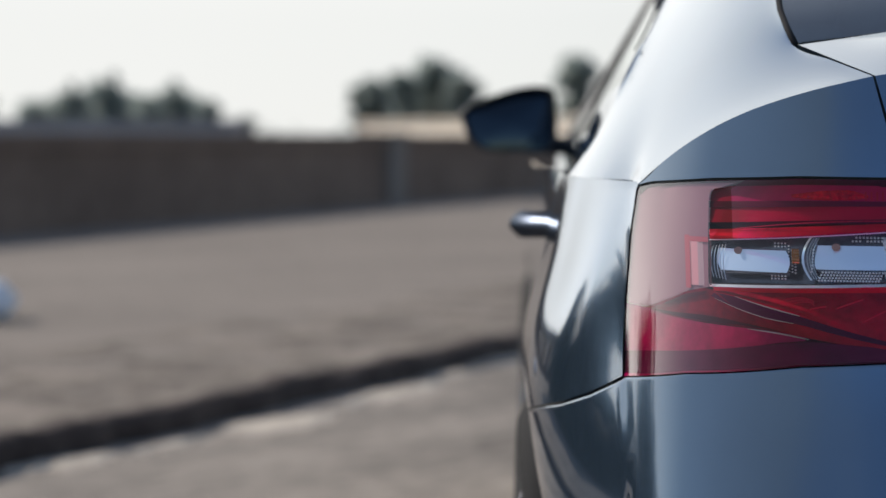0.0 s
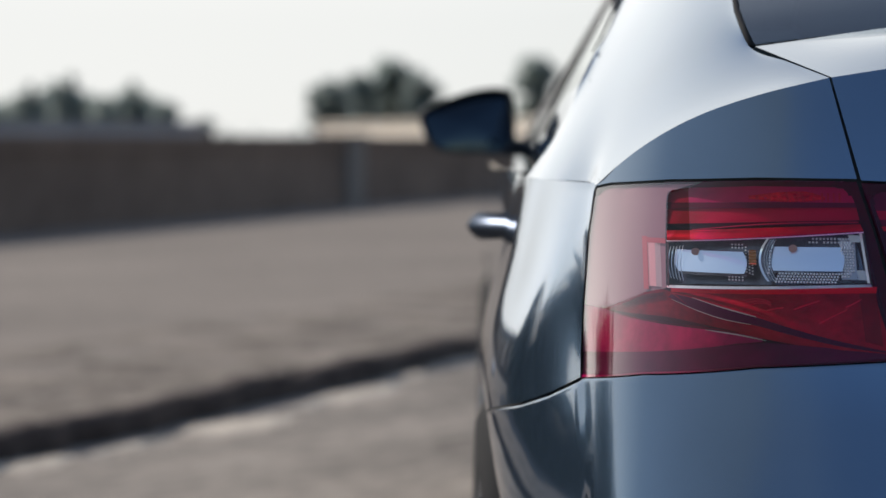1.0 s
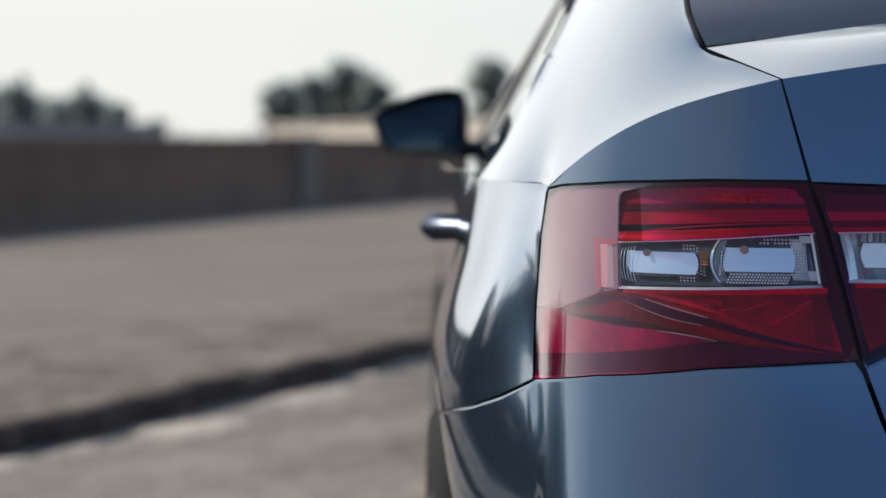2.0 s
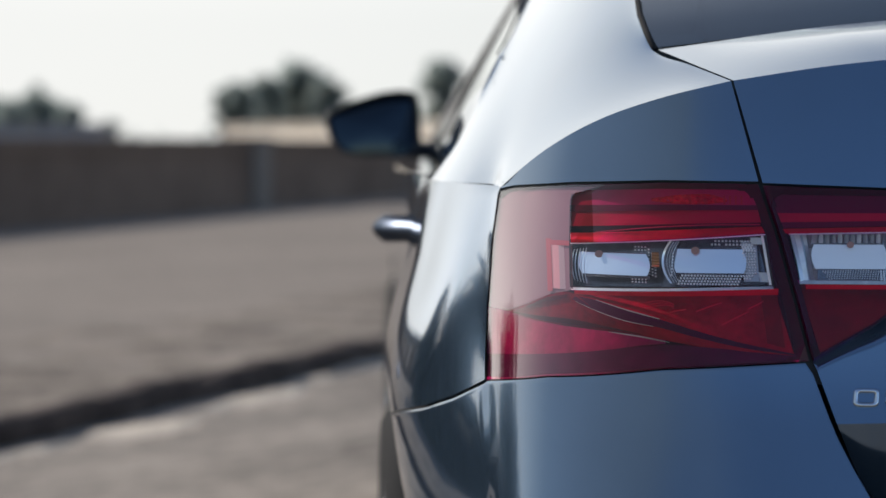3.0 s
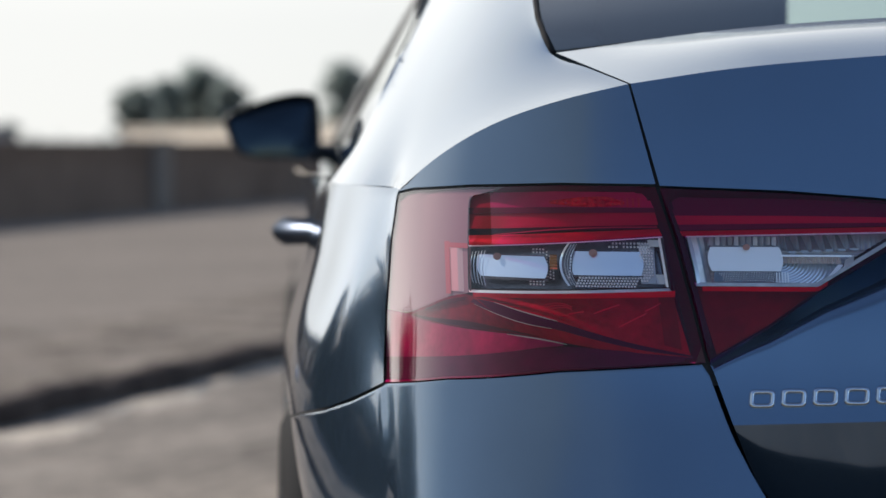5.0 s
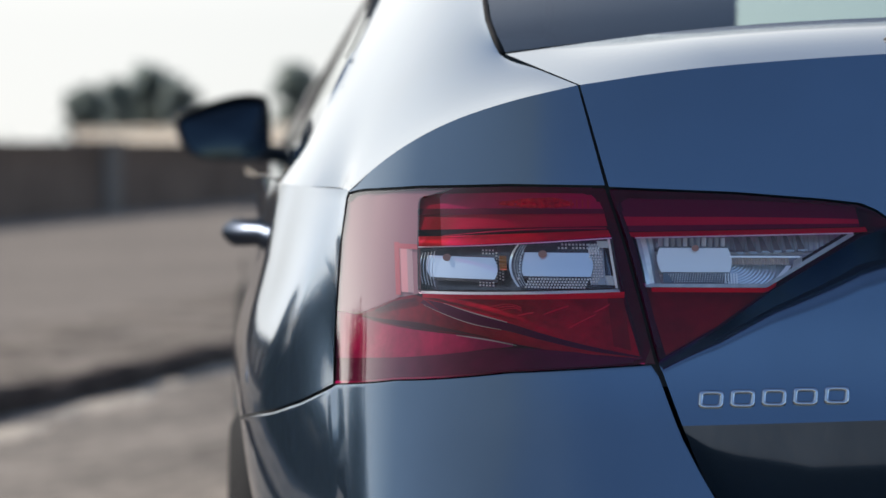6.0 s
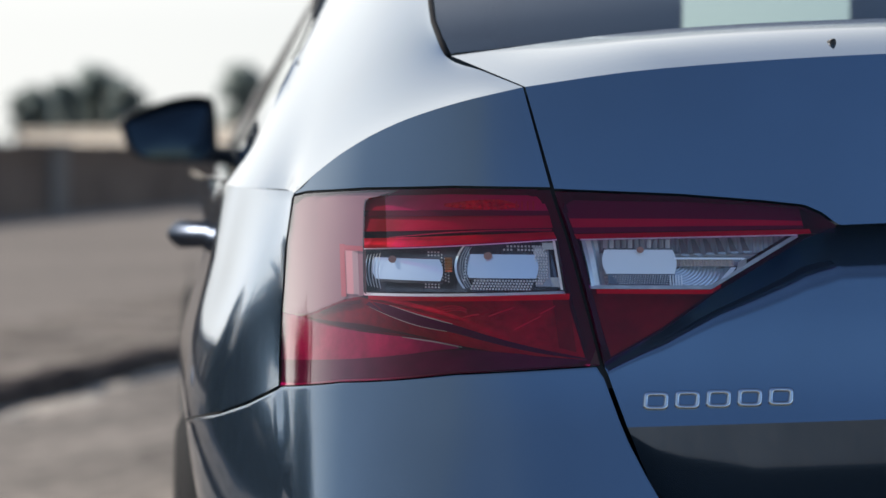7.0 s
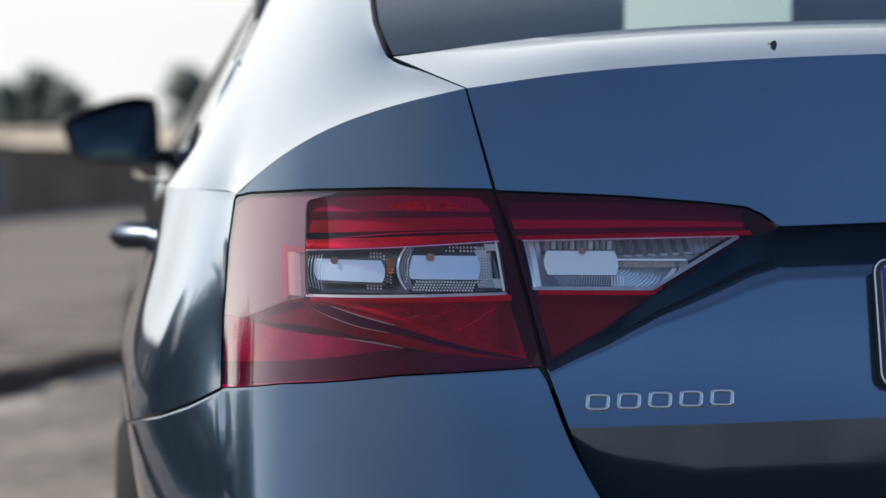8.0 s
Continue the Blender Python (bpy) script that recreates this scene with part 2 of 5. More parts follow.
FROND = mottled(material("dark palm fronds", (0.03, 0.04, 0.025), 0.5), (0.022, 0.03, 0.018), (0.05, 0.06, 0.035), (3, 20))
BARK = mottled(material("bark", (0.15, 0.12, 0.09), 0.9), (0.1, 0.08, 0.06), (0.2, 0.16, 0.12), (3.0, 20.0), 0.5, 20)

# ---- mesh helpers ----


def spline(pts, n):
    """n points evenly along a smooth curve through pts."""
    p = np.array(pts, float)
    if len(p) == 2:
        return p[0] + (p[1] - p[0]) * np.linspace(0, 1, n)[:, None]
    d = np.r_[0, np.cumsum(np.linalg.norm(np.diff(p, axis=0), axis=1))]
    m = np.gradient(p, d, axis=0)
    s = np.linspace(0, d[-1], n)
    i = np.clip(np.searchsorted(d, s, side="right") - 1, 0, len(p) - 2)
    h = (d[i + 1] - d[i])[:, None]
    u = ((s - d[i])[:, None]) / h
    return ((2 * u**3 - 3 * u**2 + 1) * p[i] + (u**3 - 2 * u**2 + u) * h * m[i] + (-2 * u**3 + 3 * u**2) * p[i + 1] + (u**3 - u**2) * h * m[i + 1])


def smooth(a):
    a = np.clip(a, 0, 1)
    return a * a * (3 - 2 * a)


def table(x, pairs):
    """Smooth lookup in a short table of (x, value)."""
    xs, ys = np.array([p[0] for p in pairs]), np.array([p[1] for p in pairs])
    m = np.gradient(ys, xs)
    x = np.clip(x, xs[0], xs[-1])
    i = np.clip(np.searchsorted(xs, x, side="right") - 1, 0, len(xs) - 2)
    h = xs[i + 1] - xs[i]
    u = (x - xs[i]) / h
    return (2 * u**3 - 3 * u**2 + 1) * ys[i] + (u**3 - 2 * u**2 + u) * h * m[i] + (-2 * u**3 + 3 * u**2) * ys[i + 1] + (u**3 - u**2) * h * m[i + 1]


def line(x, pairs):
    return float(np.interp(x, [p[0] for p in pairs], [p[1] for p in pairs]))


def sheet(bm, rows, flip=False, closed=False):
    """Adds a grid of points as faces."""
    v = [[bm.verts.new(tuple(p)) for p in row] for row in rows]
    for a, b in zip(v, v[1:]):
        n = len(a)
        for i in range(n if closed else n - 1):
            q = [a[i], a[(i + 1) % n], b[(i + 1) % n], b[i]]
            bm.faces.new(q[::-1] if flip else q)
    return v


def box(bm, x0, x1, y0, y1, z0, z1, bevel=0.0, m=None):
    g = bmesh.ops.create_cube(bm, size=1)["verts"]
    bmesh.ops.transform(bm, verts=g, matrix=Matrix.Translation(((x0 + x1) / 2, (y0 + y1) / 2, (z0 + z1) / 2)) @ Matrix.Diagonal((x1 - x0, y1 - y0, z1 - z0, 1)))
    if bevel:
        edges = list({e for v in g for e in v.link_edges})
        g = bmesh.ops.bevel(bm, geom=edges, offset=bevel, segments=2, affect="EDGES", profile=0.5)["verts"]
    if m is not None:
        bmesh.ops.transform(bm, verts=list({v for v in g}), matrix=m)
    return g


def tube(bm, pts, radius, sides=8, caps=True):
    """A round rod along a polyline; radius a number or one a point."""
    pts = [Vector(p) for p in pts]
    rad = [radius] * len(pts) if isinstance(radius, (int, float)) else radius
    rings = []
    for i, p in enumerate(pts):
        d = (pts[min(i + 1, len(pts) - 1)] - pts[max(i - 1, 0)]).normalized()
        a = d.cross(Vector((0, 0, 1)) if abs(d.z) < 0.9 else Vector((1, 0, 0))).normalized()
        b = d.cross(a)
        rings.append([p + rad[i] * (a * math.cos(2 * math.pi * k / sides) + b * math.sin(2 * math.pi * k / sides)) for k in range(sides)])
    v = sheet(bm, rings, closed=True)
    if caps:
        bm.faces.new(v[0][::-1])
        bm.faces.new(v[-1])


def part(name, bm, mat, parent=None, label="", flat=False, thick=0.0, inward=-1, keep=False):
    """Links a bmesh as one mesh object, a thing of its own or under a parent."""
    if not thick and not keep:
        bmesh.ops.recalc_face_normals(bm, faces=bm.faces)
    me = bpy.data.meshes.new(name)
    bm.to_mesh(me)
    bm.free()
    me.materials.append(mat)
    if not flat:
        me.polygons.foreach_set("use_smooth", [True] * len(me.polygons))
    ob = new(name, me)
    if thick:
        s = ob.modifiers.new("thickness", "SOLIDIFY")
        s.thickness, s.offset = thick, inward
    if parent is not None:
        ob.parent = parent
    if label:
        ob["label"] = label
    return ob


def mirrored(rows):
    return [[(-p[0], p[1], p[2]) for p in row] for row in rows]


def both(name, rows, mat, parent, thick=0.0, flip=False):
    """The same panel on the two flanks of the car."""
    made = []
    for r, f in ((rows, flip), (mirrored(rows), not flip)):
        bm = bmesh.new()
        sheet(bm, r, f)
        made.append(part(name, bm, mat, parent, thick=thick))
    return made


# ---- setting ----
def ground():
    bm = bmesh.new()
    xs = [-1500, -300, -80, -30, -15, -8, -4, -2, 0, 2, 4, 8, 15, 30, 80, 300, 1500]
    sheet(bm, [[(x, y, 0) for x in xs] for y in xs])
    tagged(part("ground", bm, ASPHALT), "worn dusty asphalt ground with pale grit", "ground", kind="structure")


KERB_A, KERB_B = Vector((-2.4, 4.78, 0)), Vector((-0.74, 8.5, 0))
KERB_DIR = (KERB_B - KERB_A).normalized()
KERB_OUT = Vector((-KERB_DIR.y, KERB_DIR.x, 0))       # away from the road
WALL_A, WALL_B = Vector((-5.75, 17.25, 0)), Vector((-0.86, 32.58, 0))
WALL_DIR = (WALL_B - WALL_A).normalized()
WALL_OUT = Vector((-WALL_DIR.y, WALL_DIR.x, 0))


def pavement():
    bm = bmesh.new()
    along = np.linspace(-14, 30, 700)
    prof = [(0.0, -0.02), (0.004, 0.07), (0.016, 0.088), (0.035, 0.095), (0.06, 0.096), (0.09, 0.092), (0.13, 0.084)]
    rows = []
    for s in along:
        w = 0.05 * noise.noise((s * 1.7, 0, 0)) + 0.04 * noise.noise((s * 5, 3, 0)) + 0.025 * noise.noise((s * 14, 5, 0))
        h = 0.02 * noise.noise((s * 2.3, 7, 0)) + 0.02 * noise.noise((s * 9, 2, 0)) + 0.008 * noise.noise((s * 21, 9, 0))
        rows.append([KERB_A + KERB_DIR * s + KERB_OUT * (o + w) + Vector((0, 0, z + (h if z > 0.05 else 0))) for o, z in prof])
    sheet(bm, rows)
    tagged(part("kerb", bm, KERB), "low worn stone kerb along pavement, shade put into its colour", "kerb", kind="structure")
    bm = bmesh.new()
    sheet(bm, [[KERB_A + KERB_DIR * s + KERB_OUT * o + Vector((0, 0, z)) for o, z in ((0.09, 0.087), (1, 0.09), (3, 0.094), (6, 0.098), (14, 0.098), (40, 0.098))] for s in np.linspace(-40, 100, 30)])
    strip = []
    for s in np.linspace(-12, 28, 400):
        row = []
        for k, o in enumerate(np.linspace(0.09, 1.6, 26)):
            edge = math.sin(math.pi * k / 25) ** 0.5
            lump = 0.02 * noise.noise((s * 2.2, o * 2.2, 1)) + 0.014 * noise.noise((s * 7, o * 7, 4))
            row.append(KERB_A + KERB_DIR * s + KERB_OUT * (o + (0.3 * noise.noise((s * 0.9, 8, 0)) if k == 25 else 0)) + Vector((0, 0, 0.0885 + edge * (0.006 + lump))))
        strip.append(row)
    verge = bmesh.new()
    sheet(verge, strip)
    tagged(part("verge", verge, VERGE), "uneven gravelly dirt strip behind the kerb", "verge", kind="structure")
    tagged(part("pavement", bm, PAVING), "wide pale worn asphalt pavement behind kerb", "pavement", kind="structure")


def long_wall():
    root = tagged(new("wall_west"), "weathered rendered parapet wall with coping, coloured dark as its shaded side", "wall", kind="structure")
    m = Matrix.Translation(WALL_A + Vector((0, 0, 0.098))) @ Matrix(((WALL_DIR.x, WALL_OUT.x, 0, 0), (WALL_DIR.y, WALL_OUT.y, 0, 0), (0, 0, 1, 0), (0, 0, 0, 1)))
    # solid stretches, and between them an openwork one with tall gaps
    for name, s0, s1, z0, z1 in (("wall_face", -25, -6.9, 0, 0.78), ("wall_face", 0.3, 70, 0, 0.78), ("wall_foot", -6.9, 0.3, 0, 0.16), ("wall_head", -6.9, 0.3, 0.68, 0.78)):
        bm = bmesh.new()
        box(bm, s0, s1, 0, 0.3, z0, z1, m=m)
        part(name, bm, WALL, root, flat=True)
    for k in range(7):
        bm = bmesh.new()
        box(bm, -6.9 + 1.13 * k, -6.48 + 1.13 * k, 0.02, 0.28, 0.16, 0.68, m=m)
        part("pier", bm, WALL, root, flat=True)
    bm = bmesh.new()
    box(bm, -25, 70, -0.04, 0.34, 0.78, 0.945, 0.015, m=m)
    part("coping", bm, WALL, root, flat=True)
    for s in (-14, 12.4, 31, 52):
        bm = bmesh.new()
        box(bm, s - 0.3, s + 0.3, -0.1, 0.4, 0, 0.9, 0.02, m=m)
        box(bm, s - 0.36, s + 0.36, -0.14, 0.44, 0.9, 0.98, 0.02, m=m)
        part("pillar", bm, PILLAR, root, "paler rendered pillar", flat=True)


ground()
pavement()
long_wall()



def leaf_cloud(bm, centre, radius, count, size, rng, squash=(1, 1, 0.8)):
    """Small leaf clumps scattered in an uneven ball, thicker towards its skin."""
    c = Vector(centre)
    for _ in range(count):
        d = Vector((rng.gauss(0, 1), rng.gauss(0, 1), rng.gauss(0, 1))).normalized()
        r = radius * (0.35 + 0.65 * rng.random() ** 0.5) * (0.75 + 0.5 * noise.noise(d * 1.6 + c))
        p = c + Vector((d.x * squash[0], d.y * squash[1], d.z * squash[2])) * r
        a = Vector((rng.gauss(0, 1), rng.gauss(0, 1), rng.gauss(0, 1))).normalized() * size * rng.uniform(0.5, 1.2)
        b = a.cross(Vector((rng.gauss(0, 1), rng.gauss(0, 1), rng.gauss(0, 1)))).normalized() * size * rng.uniform(0.3, 0.7)
        bm.faces.new([bm.verts.new(p + q) for q in (-a, b, a, -b)])


def tree(x, y, top, wide, seed, label, lobes=7, slim=False):
    rng = random.Random(seed)
    root = tagged(new("tree"), label, "tree", "trees behind the wall")
    root.matrix_basis = Matrix.Translation((x, y, 0))
    bm = bmesh.new()
    tube(bm, [(0, 0, 0), (0.05, 0, top * 0.3), (0.1, 0.05, top * 0.6), (0.05, 0, top * 0.85)], [0.05 * top, 0.04 * top, 0.025 * top, 0.008 * top], 8)
    limbs = []
    for k in range(lobes):
        a = 2.4 * k + rng.random()
        f = (k + 0.6) / lobes
        r = wide * (0.55 if not slim else 0.75 * (1 - f) + 0.1) * rng.uniform(0.6, 1.0)
        z = top * (0.3 + 0.52 * f) if not slim else top * (0.2 + 0.7 * f)
        tip = (r * math.cos(a), r * math.sin(a), z)
        tube(bm, [(0.05, 0, z * 0.7), (tip[0] * 0.5, tip[1] * 0.5, z * 0.85), tip], [0.018 * top, 0.012 * top, 0.004 * top], 6)
        limbs.append((tip, f))
    part("trunk", bm, BARK, root)
    bm = bmesh.new()
    for tip, f in limbs:
        rad = wide * (0.58 if not slim else 1.5 * (1 - f) + 0.3) * rng.uniform(0.8, 1.15)
        leaf_cloud(bm, tip, rad, 190, 0.05 * top, rng)
    leaf_cloud(bm, (0, 0, top * (0.8 if not slim else 0.9)), wide * (0.6 if not slim else 0.3), 300, 0.05 * top, rng, (1, 1, 0.6 if not slim else 1.4))
    part("crown", bm, LEAF, root)


def palm(x, y, high, seed, reach):
    rng = random.Random(seed)
    root = tagged(new("palm_tree"), "low palm with arching feathered fronds on pavement", "palm", "palms beside the pavement")
    root.matrix_basis = Matrix.Translation((x, y, 0.07))
    bm = bmesh.new()
    tube(bm, [(0.06 * math.sin(k), 0.05 * math.cos(k * 1.3), high * k / 8) for k in range(9)], [0.14 - 0.008 * k + 0.01 * (k % 2) for k in range(9)], 10)
    part("trunk", bm, BARK, root)
    for k in range(42):
        a, up = 2.4 * k, 1.15 - 1.1 * (k / 42)
        bm = bmesh.new()
        long = reach * rng.uniform(0.85, 1.1)
        rib = []
        for i in range(13):
            f = i / 12
            r = long * f * math.cos(up * (1 - f))
            rib.append(Vector((r * math.cos(a), r * math.sin(a), high + long * (up * f - 0.85 * f * f))))
        tube(bm, rib, [0.02 * (1 - 0.8 * i / 12) for i in range(13)], 4)
        out = Vector((-math.sin(a), math.cos(a), 0))
        for i in range(2, 13):
            for side in (-1, 1):
                for h in (0, 0.33, 0.66):
                    p = rib[i - 1].lerp(rib[i], h)
                    d = (rib[i] - rib[i - 1]).normalized()
                    w = 0.26 * reach * math.sin(math.pi * min(1, 0.15 + 0.8 * i / 12)) + 0.08
                    tipp = p + out * side * w + d * 0.22 - Vector((0, 0, 0.22))
                    bm.faces.new([bm.verts.new(q) for q in (p, p + d * 0.08 * reach, tipp + d * 0.03 * reach, tipp - d * 0.03 * reach)])
        part("frond", bm, FROND, root, flat=True)


def shrub(x, y, high, wide, seed):
    """A low dense bush of many leaf clumps on a few stems."""
    rng = random.Random(seed)
    root = tagged(new("shrub"), "low dense dark green shrub added out of view to darken reflections", "shrub", "shrubs beside the pavement")
    root.matrix_basis = Matrix.Translation((x, y, 0.09))
    bm = bmesh.new()
    for k in range(5):
        a = 1.3 * k
        tube(bm, [(0, 0, 0), (0.2 * wide * math.cos(a), 0.2 * wide * math.sin(a), 0.4 * high), (0.5 * wide * math.cos(a), 0.5 * wide * math.sin(a), 0.75 * high)], [0.04, 0.025, 0.01], 6)
    part("stem", bm, BARK, root)
    bm = bmesh.new()
    for k in range(9):
        a, r = 2.4 * k, wide * 0.62 * math.sqrt(k / 9)
        z = high * (0.68 - 0.2 * k / 9)
        leaf_cloud(bm, (r * math.cos(a), r * math.sin(a), z), 0.34 * high, 420, 0.055, rng)
        leaf_cloud(bm, (r * math.cos(a), r * math.sin(a), 0.5 * z), 0.34 * high, 300, 0.055, rng)
    part("crown", bm, FROND, root)


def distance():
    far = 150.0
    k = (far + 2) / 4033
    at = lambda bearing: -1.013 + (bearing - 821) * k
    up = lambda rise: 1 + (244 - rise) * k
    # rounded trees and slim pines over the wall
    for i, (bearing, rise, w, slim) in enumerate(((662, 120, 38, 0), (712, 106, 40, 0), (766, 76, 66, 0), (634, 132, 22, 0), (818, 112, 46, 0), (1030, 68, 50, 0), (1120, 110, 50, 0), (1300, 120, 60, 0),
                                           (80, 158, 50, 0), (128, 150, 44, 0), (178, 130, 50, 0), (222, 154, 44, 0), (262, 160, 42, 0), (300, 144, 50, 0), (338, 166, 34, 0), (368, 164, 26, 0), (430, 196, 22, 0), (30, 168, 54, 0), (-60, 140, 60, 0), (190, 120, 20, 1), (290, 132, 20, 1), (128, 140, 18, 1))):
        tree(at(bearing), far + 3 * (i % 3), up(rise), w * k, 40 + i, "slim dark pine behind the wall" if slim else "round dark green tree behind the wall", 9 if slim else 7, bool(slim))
    # low buildings between: one shows the sun its long wall, the other lies in shade; their colours carry this too
    for a0, y0, turn, long, h, mat, label in ((-7.5, 140.0, -70.0, 40.0, 2.0, SUNLIT_WALL, "low rendered building in a sunlit cream tone"), (-33.5, 130.0, 0.0, 19.2, 2.05, SHADED_WALL, "low rendered building in a shaded grey tone")):
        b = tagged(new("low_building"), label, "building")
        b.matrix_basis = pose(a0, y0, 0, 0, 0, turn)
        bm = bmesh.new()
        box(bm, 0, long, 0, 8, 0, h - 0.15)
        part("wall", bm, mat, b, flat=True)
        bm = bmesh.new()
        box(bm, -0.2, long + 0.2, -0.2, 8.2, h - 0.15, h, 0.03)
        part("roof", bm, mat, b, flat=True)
    # hazy wood far off
    bm = bmesh.new()
    rng = random.Random(5)
    for n in range(900):
        a = rng.uniform(-1.2, 1.2)
        d = rng.uniform(900, 1100)
        leaf_cloud(bm, (d * math.sin(a), d * math.cos(a), rng.uniform(0, 3)), 5, 3, 2.5, rng)
    tagged(part("far_wood", bm, LEAF), "far low dark wood along the horizon", "wood", kind="stuff")


def grit_patch(x, y, wide, long, seed):
    """A thin, ragged spread of pale grit on the asphalt by the kerb."""
    bm = bmesh.new()
    rings = []
    for f, z in ((1.0, 0.0005), (0.8, 0.005), (0.5, 0.009), (0.02, 0.01)):
        ring = []
        for a in np.linspace(0, 2 * math.pi, 181)[:-1]:
            d = Vector((math.cos(a), math.sin(a), 0))
            r = 1 + 0.4 * noise.noise(d * 1.3 + Vector((0, 0, seed))) + 0.3 * noise.noise(d * 4 + Vector((0, 0, seed))) + 0.25 * noise.noise(d * 11 + Vector((0, 0, seed)))
            ring.append((x + wide * r * f * d.x + 0.4 * long * r * f * d.y, y + long * r * f * d.y, z + 0.004 * f * noise.noise((d.x * 5 * f, d.y * 5 * f, seed))))
        rings.append(ring)
    sheet(bm, rings, closed=True)
    tagged(part("grit_patch", bm, SAND), "thin pale patch of sandy grit on asphalt", "grit", "pale grit patches by the kerb")


def pale_stone():
    bm = bmesh.new()
    bmesh.ops.create_icosphere(bm, subdivisions=3, radius=0.2)
    for v in bm.verts:
        v.co *= 1 + 0.25 * noise.noise(v.co * 9)
        v.co.z = max(-0.08, v.co.z * 0.62)
    bmesh.ops.translate(bm, verts=bm.verts, vec=(-3.43, 9.3, 0.175))
    tagged(part("stone", bm, PALE_STONE), "pale rounded stone lying on pavement", "stone")


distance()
for spec in ((-5.74, 7.22, 0.76, 11, 1.4), (-6.2, 7.0, 0.78, 4, 1.15), (-7.2, 8.7, 0.62, 2, 1.5), (-6.4, 6.0, 0.5, 7, 1.0)):
    palm(*spec)
# shrubs added out of view, placed to darken reflections in flank and bumper
for spec in ((-6.85, 8.2, 1.66, 0.95, 3), (-6.3, 9.1, 1.36, 0.8, 5), (-6.87, 7.18, 1.82, 0.2, 8), (-8.68, 6.45, 1.86, 0.9, 13)):
    shrub(*spec)
for spec in ((-1.65, 5.93, 0.15, 0.27, 1), (-1.29, 6.88, 0.11, 0.34, 2), (-0.86, 8.25, 0.08, 0.3, 3), (-2.25, 4.95, 0.1, 0.22, 4), (-1.98, 5.35, 0.06, 0.2, 5), (-1.45, 6.45, 0.05, 0.12, 6), (-1.06, 7.6, 0.06, 0.2, 7)):
    grit_patch(*spec)
pale_stone()

# ---- the car ----
car = tagged(new("car"), "slate-blue metallic liftback car parked on asphalt", "car")


def plan(x):
    """How far forward the rear end lies, across the car."""
    x = np.abs(x)
    return 0.02 + 0.06 * (x / 0.6) ** 2 + 0.2 * (np.clip(x - 0.6, 0, 1) / 0.25) ** 3.2


RAKE = [(0.25, 0.05), (0.4, -0.06), (0.5, -0.072), (0.6, -0.05), (0.7, -0.0195), (0.77, 0.001), (0.85, 0.018), (0.95, 0.04), (1.075, 0.068), (1.1, 0.074)]
LIP = [(0, 1.097), (0.227, 1.093), (0.319, 1.089), (0.427, 1.082), (0.535, 1.072), (0.629, 1.058)]
LAMP_TOP_IN = [(0, 0.933), (0.238, 0.931), (0.34, 0.927), (0.355, 0.939), (0.371, 0.946), (0.408, 0.95), (0.487, 0.956), (0.605, 0.9605)]
LAMP_LOW_IN = [(0, 0.932), (0.238, 0.930), (0.34, 0.926), (0.372, 0.914), (0.457, 0.864), (0.508, 0.828), (0.565, 0.796)]
GATE_EDGE = [(0.6, 0.40), (0.63, 0.45), (0.65, 0.487), (0.678, 0.515), (0.708, 0.531), (0.742, 0.547), (0.798, 0.565), (0.844, 0.575), (0.912, 0.591), (0.96, 0.605), (1.058, 0.629)]
CREASE = [(0, 0.753), (0.248, 0.751), (0.55, 0.741)]
BUMPER_TOP = [(0.565, 0.797), (0.70, 0.787), (0.797, 0.772), (0.851, 0.757)]
LAMP_TOP = [(0.605, 0.961), (0.695, 0.962), (0.77, 0.959), (0.821, 0.954), (0.833, 0.950)]
LAMP_SIDE = [(0.757, 0.851), (0.781, 0.850), (0.833, 0.847), (0.903, 0.841), (0.949, 0.834), (0.955, 0.831)]
GAP = 0.0022


def lean(x, z):
    """Forward slope of the rear with height, stronger round the corners."""
    return float(table(z, RAKE)) + 0.24 * (max(z, 0.6) - 0.86) * float(smooth((abs(x) - 0.66) / 0.19))


def rear(x, z, deep=0.0):
    return (x, float(plan(x)) + lean(x, z) + deep, z)


